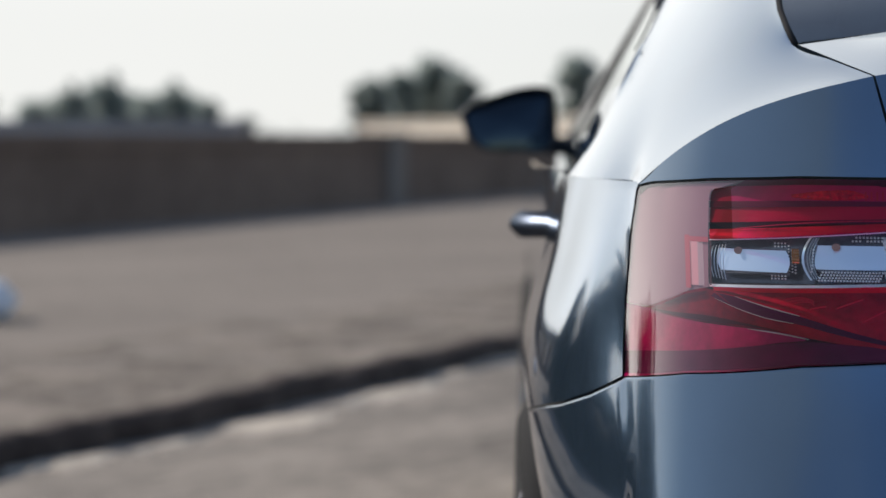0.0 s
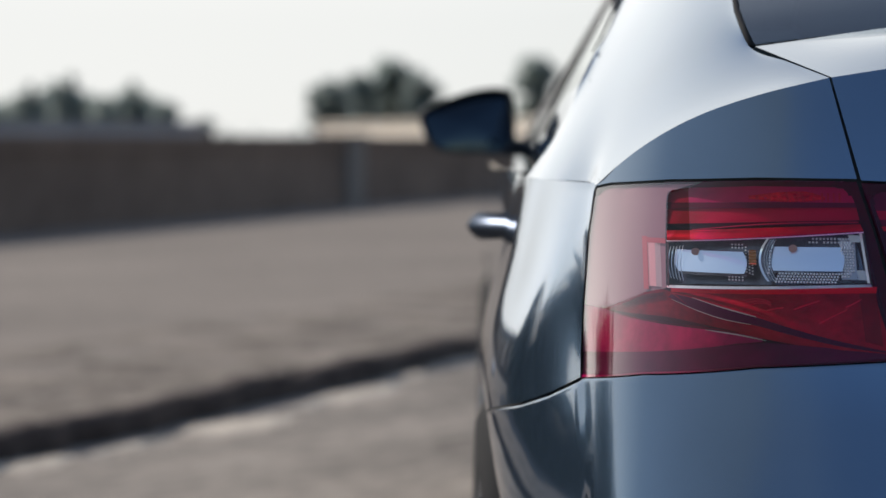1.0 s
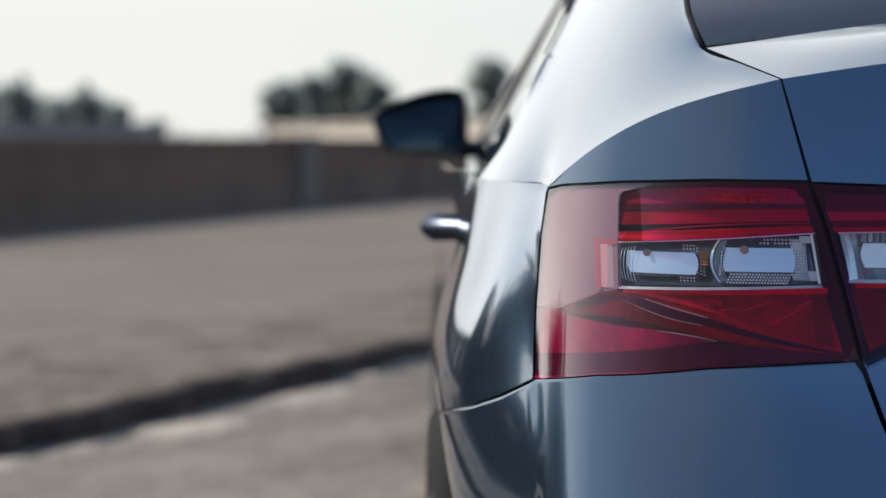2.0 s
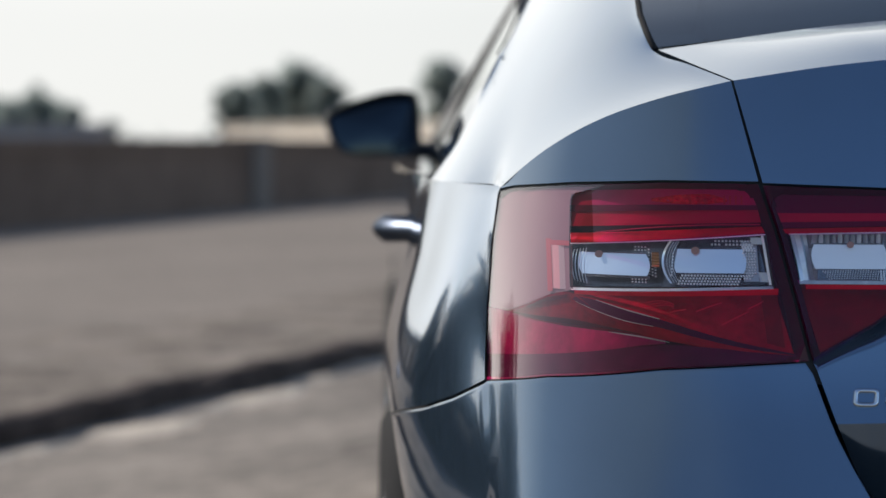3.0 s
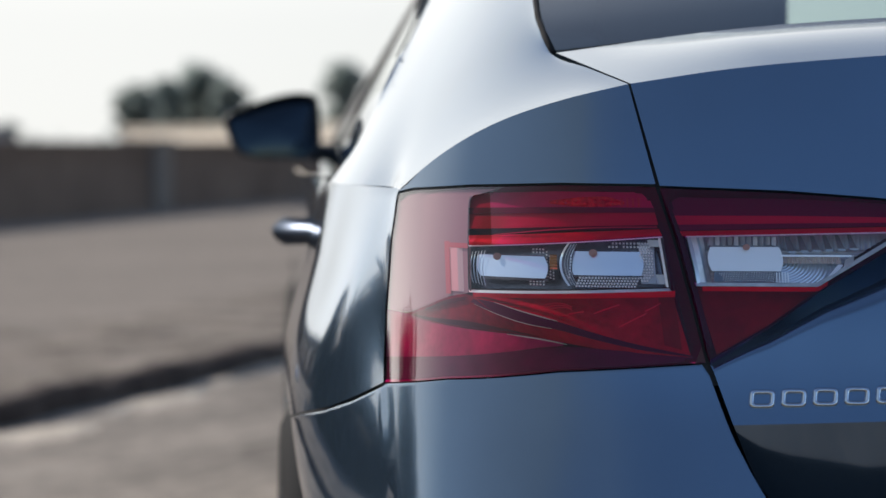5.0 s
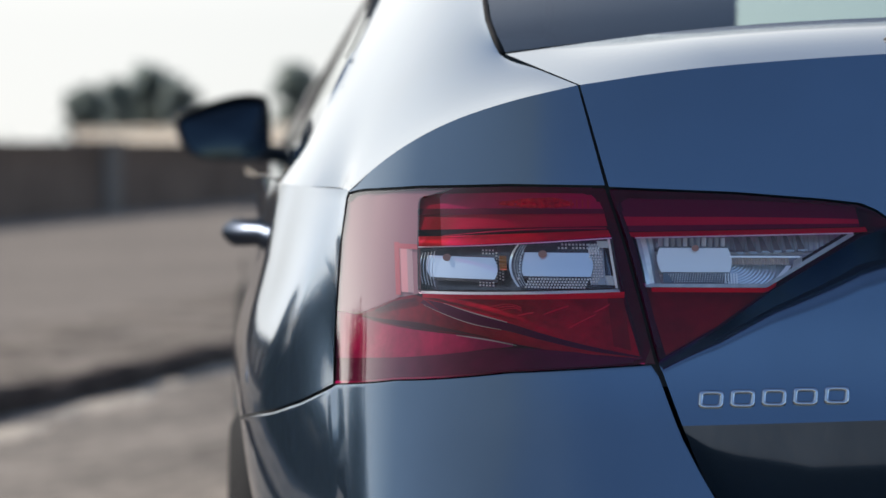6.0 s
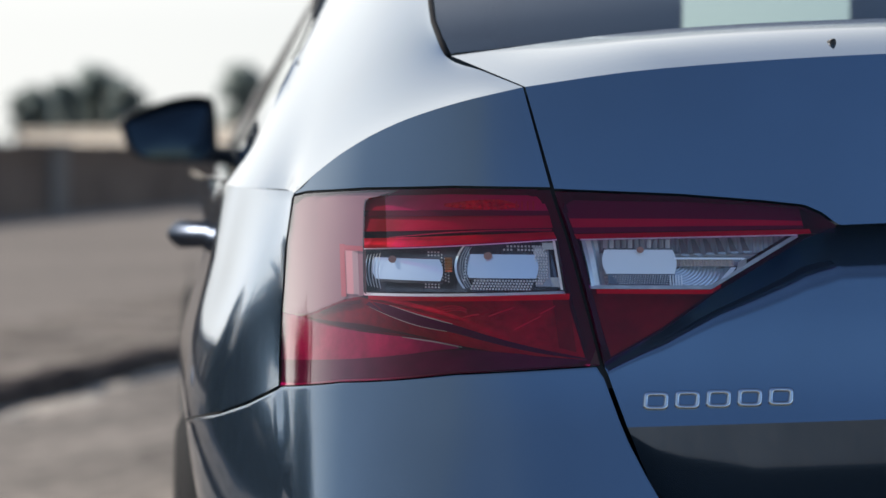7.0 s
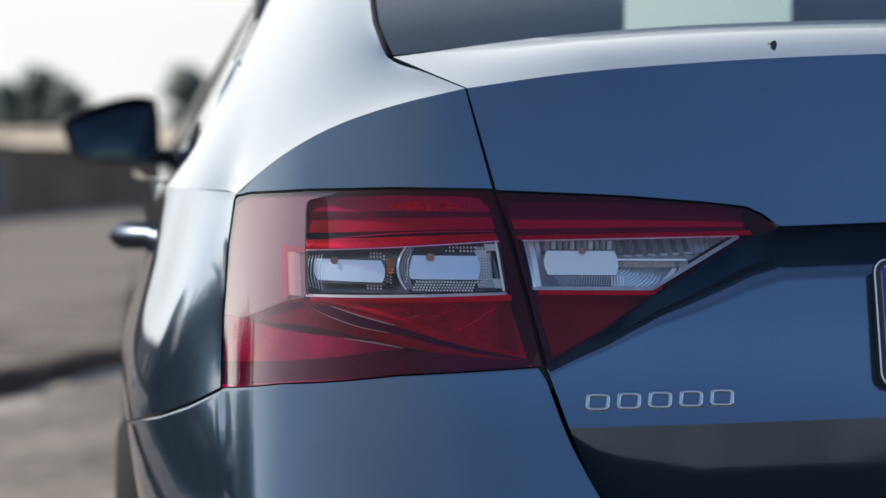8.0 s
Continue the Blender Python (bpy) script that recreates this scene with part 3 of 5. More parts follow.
def tailgate():
    gate = part("tailgate", bmesh.new(), PAINT, car)
    bm = bmesh.new()
    half = np.r_[np.linspace(0, 0.5, 16)[:-1], np.linspace(0.5, 0.7, 30)[:-1], np.linspace(0.7, 1, 24)]
    us = np.r_[-half[::-1], half[1:]]
    count = len(us)
    # upper panel, lamp line to lip
    rows = []
    for v in np.linspace(0, 1, 14):
        row = []
        for u in us:
            x = 0.605 * abs(u)
            for _ in range(3):
                z0, z1 = line(x, LAMP_TOP_IN) + 0.0012, float(table(x, LIP))
                z = z0 + (z1 - z0) * v
                edge = line(z, GATE_EDGE) - GAP
                x = edge * abs(u)
            row.append(rear(edge * u, z))
        rows.append(row)
    sheet(bm, rows)
    # lid top, lip to glass
    lip = rows[-1]
    ends = spline([(-0.673, 0.328, 1.0945), (-0.499, 0.31, 1.118), (-0.161, 0.285, 1.137), (0.161, 0.285, 1.137), (0.499, 0.31, 1.118), (0.673, 0.328, 1.0945)], 400)
    xs_end = [p[0] for p in ends]
    ends = [[float(np.interp(0.673 * u, xs_end, [p[i] for p in ends])) for i in range(3)] for u in us]
    top = []
    for v in np.linspace(0, 1, 10):
        row = []
        for a, b in zip(lip, ends):
            p = Vector(a).lerp(Vector(b), v)
            p.z += 0.006 * math.sin(math.pi * v) * min(1, (0.64 - abs(p.x)) / 0.15 if abs(p.x) < 0.64 else 0)
            row.append(p)
        top.append(row)
    sheet(bm, top)
    # plate field under the step, coming out to the crease
    rows = []
    for v in np.r_[np.linspace(0, 0.36, 72), np.linspace(0.37, 1, 28)]:
        row = []
        for u in us:
            x = 0.56 * abs(u)
            for _ in range(3):
                z0, z1 = line(x, LAMP_LOW_IN) - 0.002, line(x, CREASE)
                z = z0 + (z1 - z0) * v
                edge = line(z, GATE_EDGE) - GAP
                x = edge * abs(u)
            k = float(smooth((0.57 - x) / 0.23))
            w = 0.008 + 0.04 * k
            f = min(1.0, (z0 - z) / w)
            q = (f - 0.8) / 0.2
            deep = 0.9 * w * (0.9 - f if q < 0 else 0.2 * ((1 - q) / 2 - math.sin(math.pi * q) / (2 * math.pi)))     # a steep fillet that runs out softly
            row.append(rear(edge * u, z, deep))
        rows.append(row)
    sheet(bm, rows, True)
    step = [[rear(p[0], p[2] + 0.005, 0.0) for p in rows[0]], rows[0]]
    sheet(bm, step, True)
    # below the crease the sheet tucks in
    low = []
    for v in np.linspace(0, 1, 12):
        row = []
        for p, u in zip(rows[-1], us):
            z = p[2] + (0.61 - p[2]) * v
            edge = line(z, GATE_EDGE) - GAP
            row.append((edge * u, p[1] + (plan(edge * u) - plan(p[0])) + 0.48 * (p[2] - z), z))
        low.append(row)
    sheet(bm, low, True)
    bm.to_mesh(gate.data)
    bm.free()
    gate.data.polygons.foreach_set("use_smooth", [True] * len(gate.data.polygons))
    return gate


# flank: half width along the car, and the tuck-in by height
FLANK = [(0.30, 0.8355), (0.34, 0.851), (0.38, 0.866), (0.44, 0.887), (0.5, 0.9055), (0.56, 0.9205), (0.62, 0.9315), (0.67, 0.9365), (0.74, 0.9375), (0.9, 0.936), (1.4, 0.931), (2.0, 0.932), (3.0, 0.93), (3.8, 0.917), (4.2, 0.88), (4.5, 0.80), (4.7, 0.65), (4.8, 0.45), (4.85, 0.0)]
TUCK = [(0.2, 0.07), (0.35, 0.055), (0.5, 0.034), (0.56, 0.0225), (0.62, 0.0095), (0.66, 0.0035), (0.7, 0.0), (0.75, 0.0), (0.78, 0.0012), (0.81, 0.0045), (0.84, 0.0095), (0.87, 0.0155), (0.91, 0.0245), (0.96, 0.0365)]
ARCHES = ((1.04, 0.335, 0.372), (3.88, 0.335, 0.372))


def flank(y, z):
    near = 1 - float(smooth((y - 0.36) / 0.55))
    t = float(table(z, TUCK)) * (1 - 0.35 * near) + 0.017 * float(smooth((y - 0.42) / 0.2)) * float(smooth((z - 0.715) / 0.16))     # the haunch flares over the wheel
    base = float(table(y - near * lean(0.9, z), FLANK))
    door = min(base, 0.905) - 0.017 + 0.012 * min(1, max(-1, (z - 0.8) / 0.15)) - 0.03 * float(smooth((0.5 - z) / 0.3)) - 0.03 * float(smooth((y - 1.6) / 1.4))
    k = float(smooth((y - 1.02) / 0.34))     # the doors stand in behind the rear haunch
    return (-((base - t) * (1 - k) + door * k), y, z)


def flank_at(s, z):
    """Flank point at station s, sheared with the lean of the rear near the lamp."""
    y = s + lean(0.9, z) * float(smooth((0.9 - s) / 0.55))
    return flank(y, z)


def arch_low(y, floor=0.24):
    z = floor
    for cy, cz, r in ARCHES:
        if abs(y - cy) < r:
            z = max(z, cz + math.sqrt(r * r - (y - cy) ** 2))
    return z


SEAM = [(0.34, 0.757), (0.42, 0.733), (0.5, 0.714), (0.75, 0.672), (0.86, 0.655)]
SHOULDER = 0.955


def side_edge(z):
    return line(z, LAMP_SIDE)


def quarter():
    # flank behind the door: lamp edge to door gap, bumper seam and arch to shoulder
    rows = []
    for v in np.linspace(0, 1, 40):
        row = []
        for u in np.linspace(0, 1, 50):
            y = 0.341 + (1.28 - 0.341) * u ** 1.3
            lo = max(line(y, SEAM) if y < 0.86 else 0.0, arch_low(y)) + 0.001
            z = lo + (SHOULDER - (0.003 if u == 0 else 0) - lo) * v
            p, q = Vector(flank_at(y, z)), Vector(flank_at(0.341, z))
            e = side_edge(z)
            fix = Vector((-e - 0.0008, float(plan(e)) + lean(e, z) - 0.0015, z)) - q
            row.append(p + fix * (1 - u) ** 5)
        rows.append(row)
    both("quarter_panel", rows, PAINT, car)
    # strip above the lamp up to the arc crease
    arc = spline([(-0.629, 0, 1.058), (-0.693, 0, 1.042), (-0.744, 0, 1.023), (-0.793, 0, 0.992), (-0.818, 0, 0.969), (-0.833, 0, 0.953)], 40)
    rows = []
    for v in np.linspace(0, 1, 10):
        row = []
        for p in arc:
            x = abs(p[0])
            xl = 0.607 + (x - 0.629) * (0.833 - 0.607) / (0.833 - 0.629)
            zl = line(xl, LAMP_TOP) + 0.002
            z = zl + (p[2] - zl) * v
            row.append(rear(-(xl + (x - xl) * v), z))
        rows.append(row)
    both("rear_wing_panel", rows, PAINT, car)
    return rows[-1]


def pillar(arc):
    """From the arc crease up the rear pillar to the roof."""
    tail = [flank(y, SHOULDER) for y in (0.42, 0.52, 0.62, 0.72)]
    u0 = spline([tuple(arc[i]) for i in (0, 10, 20, 28, 34, 39)] + tail, 60)
    u1 = spline([(-0.678, 0.33, 1.094), (-0.72, 0.36, 1.078), (-0.775, 0.43, 1.047), (-0.825, 0.54, 1.017), (-0.852, 0.72, 1.006)], 60)
    u05 = (u0 + u1) / 2 + np.array((-0.004, -0.004, 0.012)) * np.sin(np.linspace(0, math.pi, 60))[:, None] ** 1.0
    u2 = spline([(-0.682, 0.40, 1.127), (-0.725, 0.46, 1.11), (-0.77, 0.56, 1.092), (-0.80, 0.655, 1.081), (-0.8185, 0.755, 1.076)], 60)
    u3 = spline([(-0.676, 0.48, 1.162), (-0.715, 0.56, 1.15), (-0.755, 0.7, 1.14), (-0.782, 0.85, 1.136)], 60)
    u4 = spline([(-0.668, 0.56, 1.197), (-0.70, 0.66, 1.195), (-0.73, 0.8, 1.193), (-0.752, 0.95, 1.192)], 60)
    u5 = spline([(-0.635, 0.8, 1.29), (-0.66, 0.95, 1.295), (-0.68, 1.1, 1.29), (-0.69, 1.25, 1.28)], 60)
    u6 = spline([(-0.57, 1.3, 1.425), (-0.59, 1.4, 1.42), (-0.60, 1.5, 1.41), (-0.605, 1.6, 1.40)], 60)
    cols = []
    for i in range(60):
        cols.append(spline([c[i] for c in (u0, u05, u1, u2, u3, u4, u5, u6)], 70))
    grid = np.array(cols)
    for _ in range(110):
        grid[1:-1, 1:-1] = (grid[:-2, 1:-1] + grid[2:, 1:-1] + grid[1:-1, :-2] + grid[1:-1, 2:]) / 4
    cols = grid
    for s in (1, -1):
        bm = bmesh.new()
        run = [(s * (p[0] - 0.004), p[1] + 0.001, p[2]) for p in cols[-1] if p[2] > 1.1]
        tube(bm, run, [0.001 + 0.005 * i / len(run) for i in range(len(run))])
        part("pillar_seal", bm, BLACK, car, "black rubber seal")
    both("rear_pillar", [[cols[i][j] for i in range(60)] for j in range(70)], PAINT, car)


def upper_body():
    # door shoulder and belt
    def mid_of(a, b):
        return (a[0] + (b[0] - a[0]) * 0.547, a[1], a[2] + (b[2] - a[2]) * 0.436)
    ys = np.linspace(0.72, 3.3, 50)
    def belt(y):
        return (-0.818 - 0.012 * float(smooth((y - 0.7) / 0.3)) + 0.045 * float(smooth((y - 1.2) / 1.8)), y, 1.072 - 0.022 * float(smooth((y - 0.7) / 0.4)) - 0.028 * float(smooth((y - 0.95) / 0.35)) - 0.05 * (y - 0.72) / 2.6)
    def shoulder(y):
        """A ledge over the flank, then nearly upright up to the belt."""
        a, b, k = Vector(flank(y, SHOULDER)), Vector(belt(y)), float(smooth((y - 0.8) / 0.3))
        old = [Vector(q) for q in spline([a, mid_of(a, b), b], 6)]
        x, dip = b.x - 0.012, 0.04 * float(smooth((y - 1.1) / 0.4))
        up = [a, Vector((a.x + 0.5 * (x - a.x), y, a.z + 0.002 - 0.7 * dip)), Vector((x, y, a.z + 0.008 - dip)), Vector((x + 0.001, y, a.z + 0.04)), Vector((x + 0.003, y, b.z - 0.012)), b]
        tuck = 0.006 * (1 - float(smooth((y - 0.74) / 0.1)))
        return [p.lerp(q, k) + Vector((tuck * i / 5, 0, 0)) for i, (p, q) in enumerate(zip(old, up))]
    rows = [shoulder(y) for y in ys]
    both("door_shoulder", rows, PAINT, car)
    # side glass
    def eave(y):
        return (-0.60 - 0.0 * y, y, float(np.interp(y, [0.72, 0.85, 0.95, 1.25, 1.6, 2.0, 2.4, 2.7, 3.0, 3.3], [1.079, 1.136, 1.192, 1.28, 1.395, 1.41, 1.39, 1.30, 1.15, 1.0])))
    rows = []
    for y in ys:
        b, z1 = belt(y), eave(y)[2]
        z1 = max(z1, b[2] + 0.01)
        rows.append([(b[0] + 0.50 * (z - b[2]) + 0.1 * (z - b[2]) ** 2 + 0.014 * (1 - float(smooth((y - 1.2) / 0.4))), y, z) for z in np.linspace(b[2], z1, 10)])
    both("side_window", rows, GLASS, car)
    for s in (-1, 1):
        bm = bmesh.new()
        tube(bm, [(s * (abs(r[-1][0]) - 0.002), r[-1][1] + 0.02, r[-1][2] + 0.008) for r in rows[20:]], 0.0048)
        part("window_trim", bm, TRIM, car, "pale satin window trim")
        bm = bmesh.new()
        tube(bm, [(s * abs(r[-1][0]), r[-1][1], r[-1][2]) for r in rows[20:]], 0.003)
        part("window_frame", bm, BLACK, car)
    # roof
    rows = []
    for y, z, w in ((1.28, 1.425, 0.57), (1.6, 1.455, 0.585), (2.0, 1.468, 0.59), (2.35, 1.45, 0.585), (2.6, 1.40, 0.575)):
        rows.append([(w * u, y - 0.06 * (1 - u * u) * (1 if y < 1.4 else -1 if y > 2.5 else 0), z - 0.05 * u**4 + 0.0) for u in np.linspace(-1, 1, 21)])
    bm = bmesh.new()
    sheet(bm, rows)
    part("roof", bm, PAINT, car, thick=0.03)
    # rear window and windscreen
    edge = spline([(-0.6755, 0.334, 1.0965), (-0.680, 0.40, 1.129), (-0.674, 0.48, 1.164), (-0.666, 0.56, 1.199), (-0.633, 0.8, 1.292), (-0.567, 1.3, 1.427)], 24)
    rows = []
    for k, e in enumerate(edge):
        v = k / 23
        yc, zc = e[1] - 0.047 * (1 - v) - 0.05 * v, e[2] + 0.042 * (1 - v) + 0.012 * v + 0.015 * math.sin(math.pi * v)
        rows.append([(-e[0] * u, yc + (e[1] - yc) * u * u, zc + (e[2] - zc) * u * u) for u in np.linspace(-1, 1, 41)])
    bm = bmesh.new()
    sheet(bm, rows)
    part("rear_window", bm, GLASS, car)
    for s in (0, -1):
        bm = bmesh.new()
        tube(bm, [tuple(np.array(r[s]) + np.array((0, 0.0, -0.001))) for r in rows], 0.0035)
        part("window_seal", bm, RUBBER, car)
    bm = bmesh.new()
    sheet(bm, [spline([(0.57 * u, 2.6 - 0.0 * u, 1.405 - 0.05 * u**4), (0.66 * u, 3.05 + 0.1 * (1 - u * u), 1.18), (0.72 * u, 3.4 + 0.15 * (1 - u * u), 0.99)], 10) for u in np.linspace(-1, 1, 21)])
    part("windscreen", bm, GLASS, car)
    # bonnet and nose
    bm = bmesh.new()
    rows = []
    for y in np.linspace(3.3, 4.8, 24):
        w = -flank(y, 0.7)[0] - 0.05
        zc = 0.99 - 0.16 * ((y - 3.3) / 1.5) ** 1.6
        rows.append([(w * u, y, zc - (0.07 + 0.03 * (y - 3.3)) * abs(u) ** 2.5) for u in np.linspace(-1, 1, 21)])
    sheet(bm, rows)
    part("bonnet", bm, PAINT, car, thick=0.02)


def doors():
    for name, y0, y1, floor in (("rear_door", 1.285, 2.1, 0.24), ("front_door", 2.105, 3.15, 0.24), ("front_wing", 3.155, 4.85, 0.24)):
        ys = np.linspace(y0, y1, 40)
        rows = [[flank(y, arch_low(y, floor) + (SHOULDER - 0.0 - (0.08 * max(0, y - 3.3)) - arch_low(y, floor)) * v) for y in ys] for v in np.linspace(0, 1, 20)]
        both(name, rows, PAINT, car)
    for y, out in ((1.36, 0.06), (2.32, 0.012)):
        for s in (-1, 1):
            bm = bmesh.new()
            rings = []
            for v in np.linspace(0, 1, 15):
                yy = -0.125 + 0.25 * v
                x = (0.868 if y < 2 else 0.846) + out * math.sin(math.pi * min(1, max(0, v * 1.1 - 0.05))) ** 0.8
                h = (0.021 - 0.007 * abs(2 * v - 1))
                rings.append([(s * (x + h * (0.9 * max(0, math.cos(a)) + 0.4 * min(0, math.cos(a)))), y + yy, 0.873 + h * math.sin(a) * (1 - 0.4 * max(0, math.cos(a)))) for a in np.linspace(0, 2 * math.pi, 12, endpoint=False)])
            sheet(bm, rings, closed=True)
            part("door_handle", bm, HANDLE if out > 0.02 else PAINT, car, "chrome-faced door handle" if out > 0.02 else "flush painted door handle")


def bumper():
    """One moulding from wheel arch to wheel arch."""
    edge = [(x, z) for z, x in GATE_EDGE if z < 0.8]
    side = [(y, max(arch_low(y), 0.24), line(y, SEAM) - 0.0012) for y in np.r_[np.linspace(0.86, 0.67, 16), np.linspace(0.66, 0.345, 22)]]
    xs = np.r_[np.linspace(-0.8495, -0.6, 34), np.linspace(-0.59, -0.4, 30), np.linspace(-0.38, 0, 8)]
    rows = []
    for v, roll in [(0, 0.0022), (0.0012, 0.0009), (0.003, 0.0002), (0.007, 0)] + [(v, 0) for v in np.linspace(0.014, 1, 25)]:
        row = []     # the upper edge is rolled inwards
        for y, lo, hi in side:
            z = hi + (lo - hi) * v
            p = flank_at(y, z)
            row.append((p[0] + roll, p[1], p[2]))
        for x in xs:
            a = abs(x)
            z0 = line(a, BUMPER_TOP) if a >= 0.565 else (line(a, edge) - 0.008 if a > 0.4 else 0.596)
            row.append(rear(x, z0 - 0.0008 + (0.24 - z0) * v, 0.12 * roll))
        rows.append(row + [(-p[0], p[1], p[2]) for p in row[-2::-1]])
    bm = bmesh.new()
    sheet(bm, rows, True)
    part("rear_bumper", bm, PAINT, car)


def wheels():
    for cy, cz, r in ARCHES:
        for s in (-1, 1):
            w = new("wheel")
            w.parent = car
            w.matrix_basis = Matrix.Translation((s * (0.825 if cy < 2 else 0.745), cy, 0.335))
            bm = bmesh.new()
            prof = [(-0.11, 0.23), (-0.115, 0.29), (-0.1, 0.325), (-0.06, 0.335), (0.06, 0.335), (0.1, 0.325), (0.115, 0.29), (0.11, 0.23)]
            sheet(bm, [[(x, q * math.cos(a), q * math.sin(a)) for x, q in prof] for a in np.linspace(0, 2 * math.pi, 49)])
            bmesh.ops.remove_doubles(bm, verts=bm.verts, dist=1e-5)
            part("tyre", bm, RUBBER, w)
            bm = bmesh.new()
            for k in range(10):
                box(bm, 0.07 * s, 0.09 * s, -0.018, 0.018, 0.03, 0.23, 0.004, Matrix.Rotation(k * math.pi / 5, 4, "X"))
            sheet(bm, [[(x, 0.232 * math.cos(a), 0.232 * math.sin(a)) for x in (-0.11, 0.1)] for a in np.linspace(0, 2 * math.pi, 41)])
            part("rim", bm, ALLOY, w, flat=True)


def inner_shell():
    bm = bmesh.new()
    box(bm, -0.78, 0.78, 0.36, 4.5, 0.26, 0.86, 0.05)
    box(bm, -0.52, 0.52, 0.17, 0.4, 0.3, 0.82, 0.02)
    box(bm, -0.74, 0.74, 0.3, 0.45, 0.28, 0.92, 0.02)
    part("underbody", bm, BLACK, car)
    bm = bmesh.new()
    box(bm, -0.6, 0.6, 0.5, 1.0, 0.86, 1.03, 0.03)
    part("parcel_shelf", bm, CABIN, car)


def wing_mirror():
    for s in (-1, 1):
        m = new("wing_mirror")
        m.parent = car
        m.matrix_basis = Matrix.Translation((0, 2.85, 0)) @ Matrix.Diagonal((-s, 1, 1, 1))
        outline = spline([(x, 0, z) for x, z in ((-0.818, 1.085), (-0.824, 1.102), (-0.85, 1.11), (-0.885, 1.108), (-0.94, 1.094), (-0.985, 1.077), (-1.012, 1.064), (-1.02, 1.055), (-1.017, 1.035), (-1.0, 0.995), (-0.986, 0.979), (-0.96, 0.971), (-0.90, 0.968), (-0.838, 0.971), (-0.821, 0.982), (-0.815, 1.03), (-0.818, 1.085))], 72)[:-1]
        c = outline.mean(axis=0)
        rings = []
        for y, k in ((0.02, 0.9), (-0.004, 0.9), (-0.014, 0.96), (0.006, 1.0), (0.04, 1.0), (0.09, 0.9), (0.13, 0.65), (0.145, 0.3), (0.147, 0.02)):
            rings.append([(c[0] + (p[0] - c[0]) * k, y, c[2] + (p[2] - c[2]) * k) for p in outline])
        bm = bmesh.new()
        sheet(bm, rings, closed=True)
        part("mirror_housing", bm, BLACK, m)
        bm = bmesh.new()
        sheet(bm, [[(c[0] + (p[0] - c[0]) * 0.9 * k, 0.006 - 0.006 * (1 - k * k) + 0.16 * k * (p[2] - c[2]), c[2] + (p[2] - c[2]) * 0.88 * k) for p in outline] for k in (1, 0.85, 0.7, 0.5, 0.3, 0.12, 0.01)], closed=True)
        part("mirror_glass", bm, MIRROR, m, "convex mirror glass, coloured dark for the sky it mirrors")
        bm = bmesh.new()
        tube(bm, [(-0.84, 0.05, 0.985), (-0.80, 0.06, 0.982), (-0.76, 0.07, 0.985)], 0.02)
        part("mirror_arm", bm, BLACK, m)



# ---- tail lamps: lens in red and clear fields over mouldings ----
WIN_LOW = [(0.593, 0.8635), (0.778, 0.8565)]
WIN_TOP = [(0.596, 0.9145), (0.776, 0.9015)]
STEP = [(0.85, 0.7752), (0.90, 0.7742), (0.940, 0.7722), (0.9475, 0.7712), (0.9505, 0.7685), (0.9528, 0.763), (0.9540, 0.751), (0.9575, 0.742)]
WIN2_TOP = [(0.34, 0.921), (0.375, 0.9195), (0.58, 0.9145)]


def lamp_field(lo, hi, right, left, nu=24, nv=8, deep=0.0, wave=None):
    """A patch of the lamp between two heights lo(x), hi(x) and two edges right(z), left(z); x counts outwards."""
    rows = []
    for v in np.linspace(0, 1, nv):
        row = []
        for u in np.linspace(0, 1, nu):
            z = 0.86
            for _ in range(3):
                x = right(z) + (left(z) - right(z)) * u
                z = lo(x) + (hi(x) - lo(x)) * v
            d = deep(u, v) if callable(deep) else deep
            if wave:
                d += wave(x, z)
            row.append(rear(-x, z, d))
        rows.append(row)
    return rows


def blade(low, high, nu=30, nv=6, wave=None):
    """A facet lofted between two lines of (x, z, depth behind the lens)."""
    a, b = spline(low, nu), spline(high, nu)
    rows = []
    for v in np.linspace(0, 1, nv):
        row = []
        for p, q in zip(a, b):
            x, z, d = p + (q - p) * v
            row.append(rear(-x, z, d + (wave(x, z) if wave else 0)))
        rows.append(row)
    return rows


def fins(x, z, step=0.0035, high=0.0015):
    return high * abs(math.sin(math.pi * x / step))


def ribs(x, z, step=0.0035, high=0.0015):
    return high * abs(math.sin(math.pi * z / step))


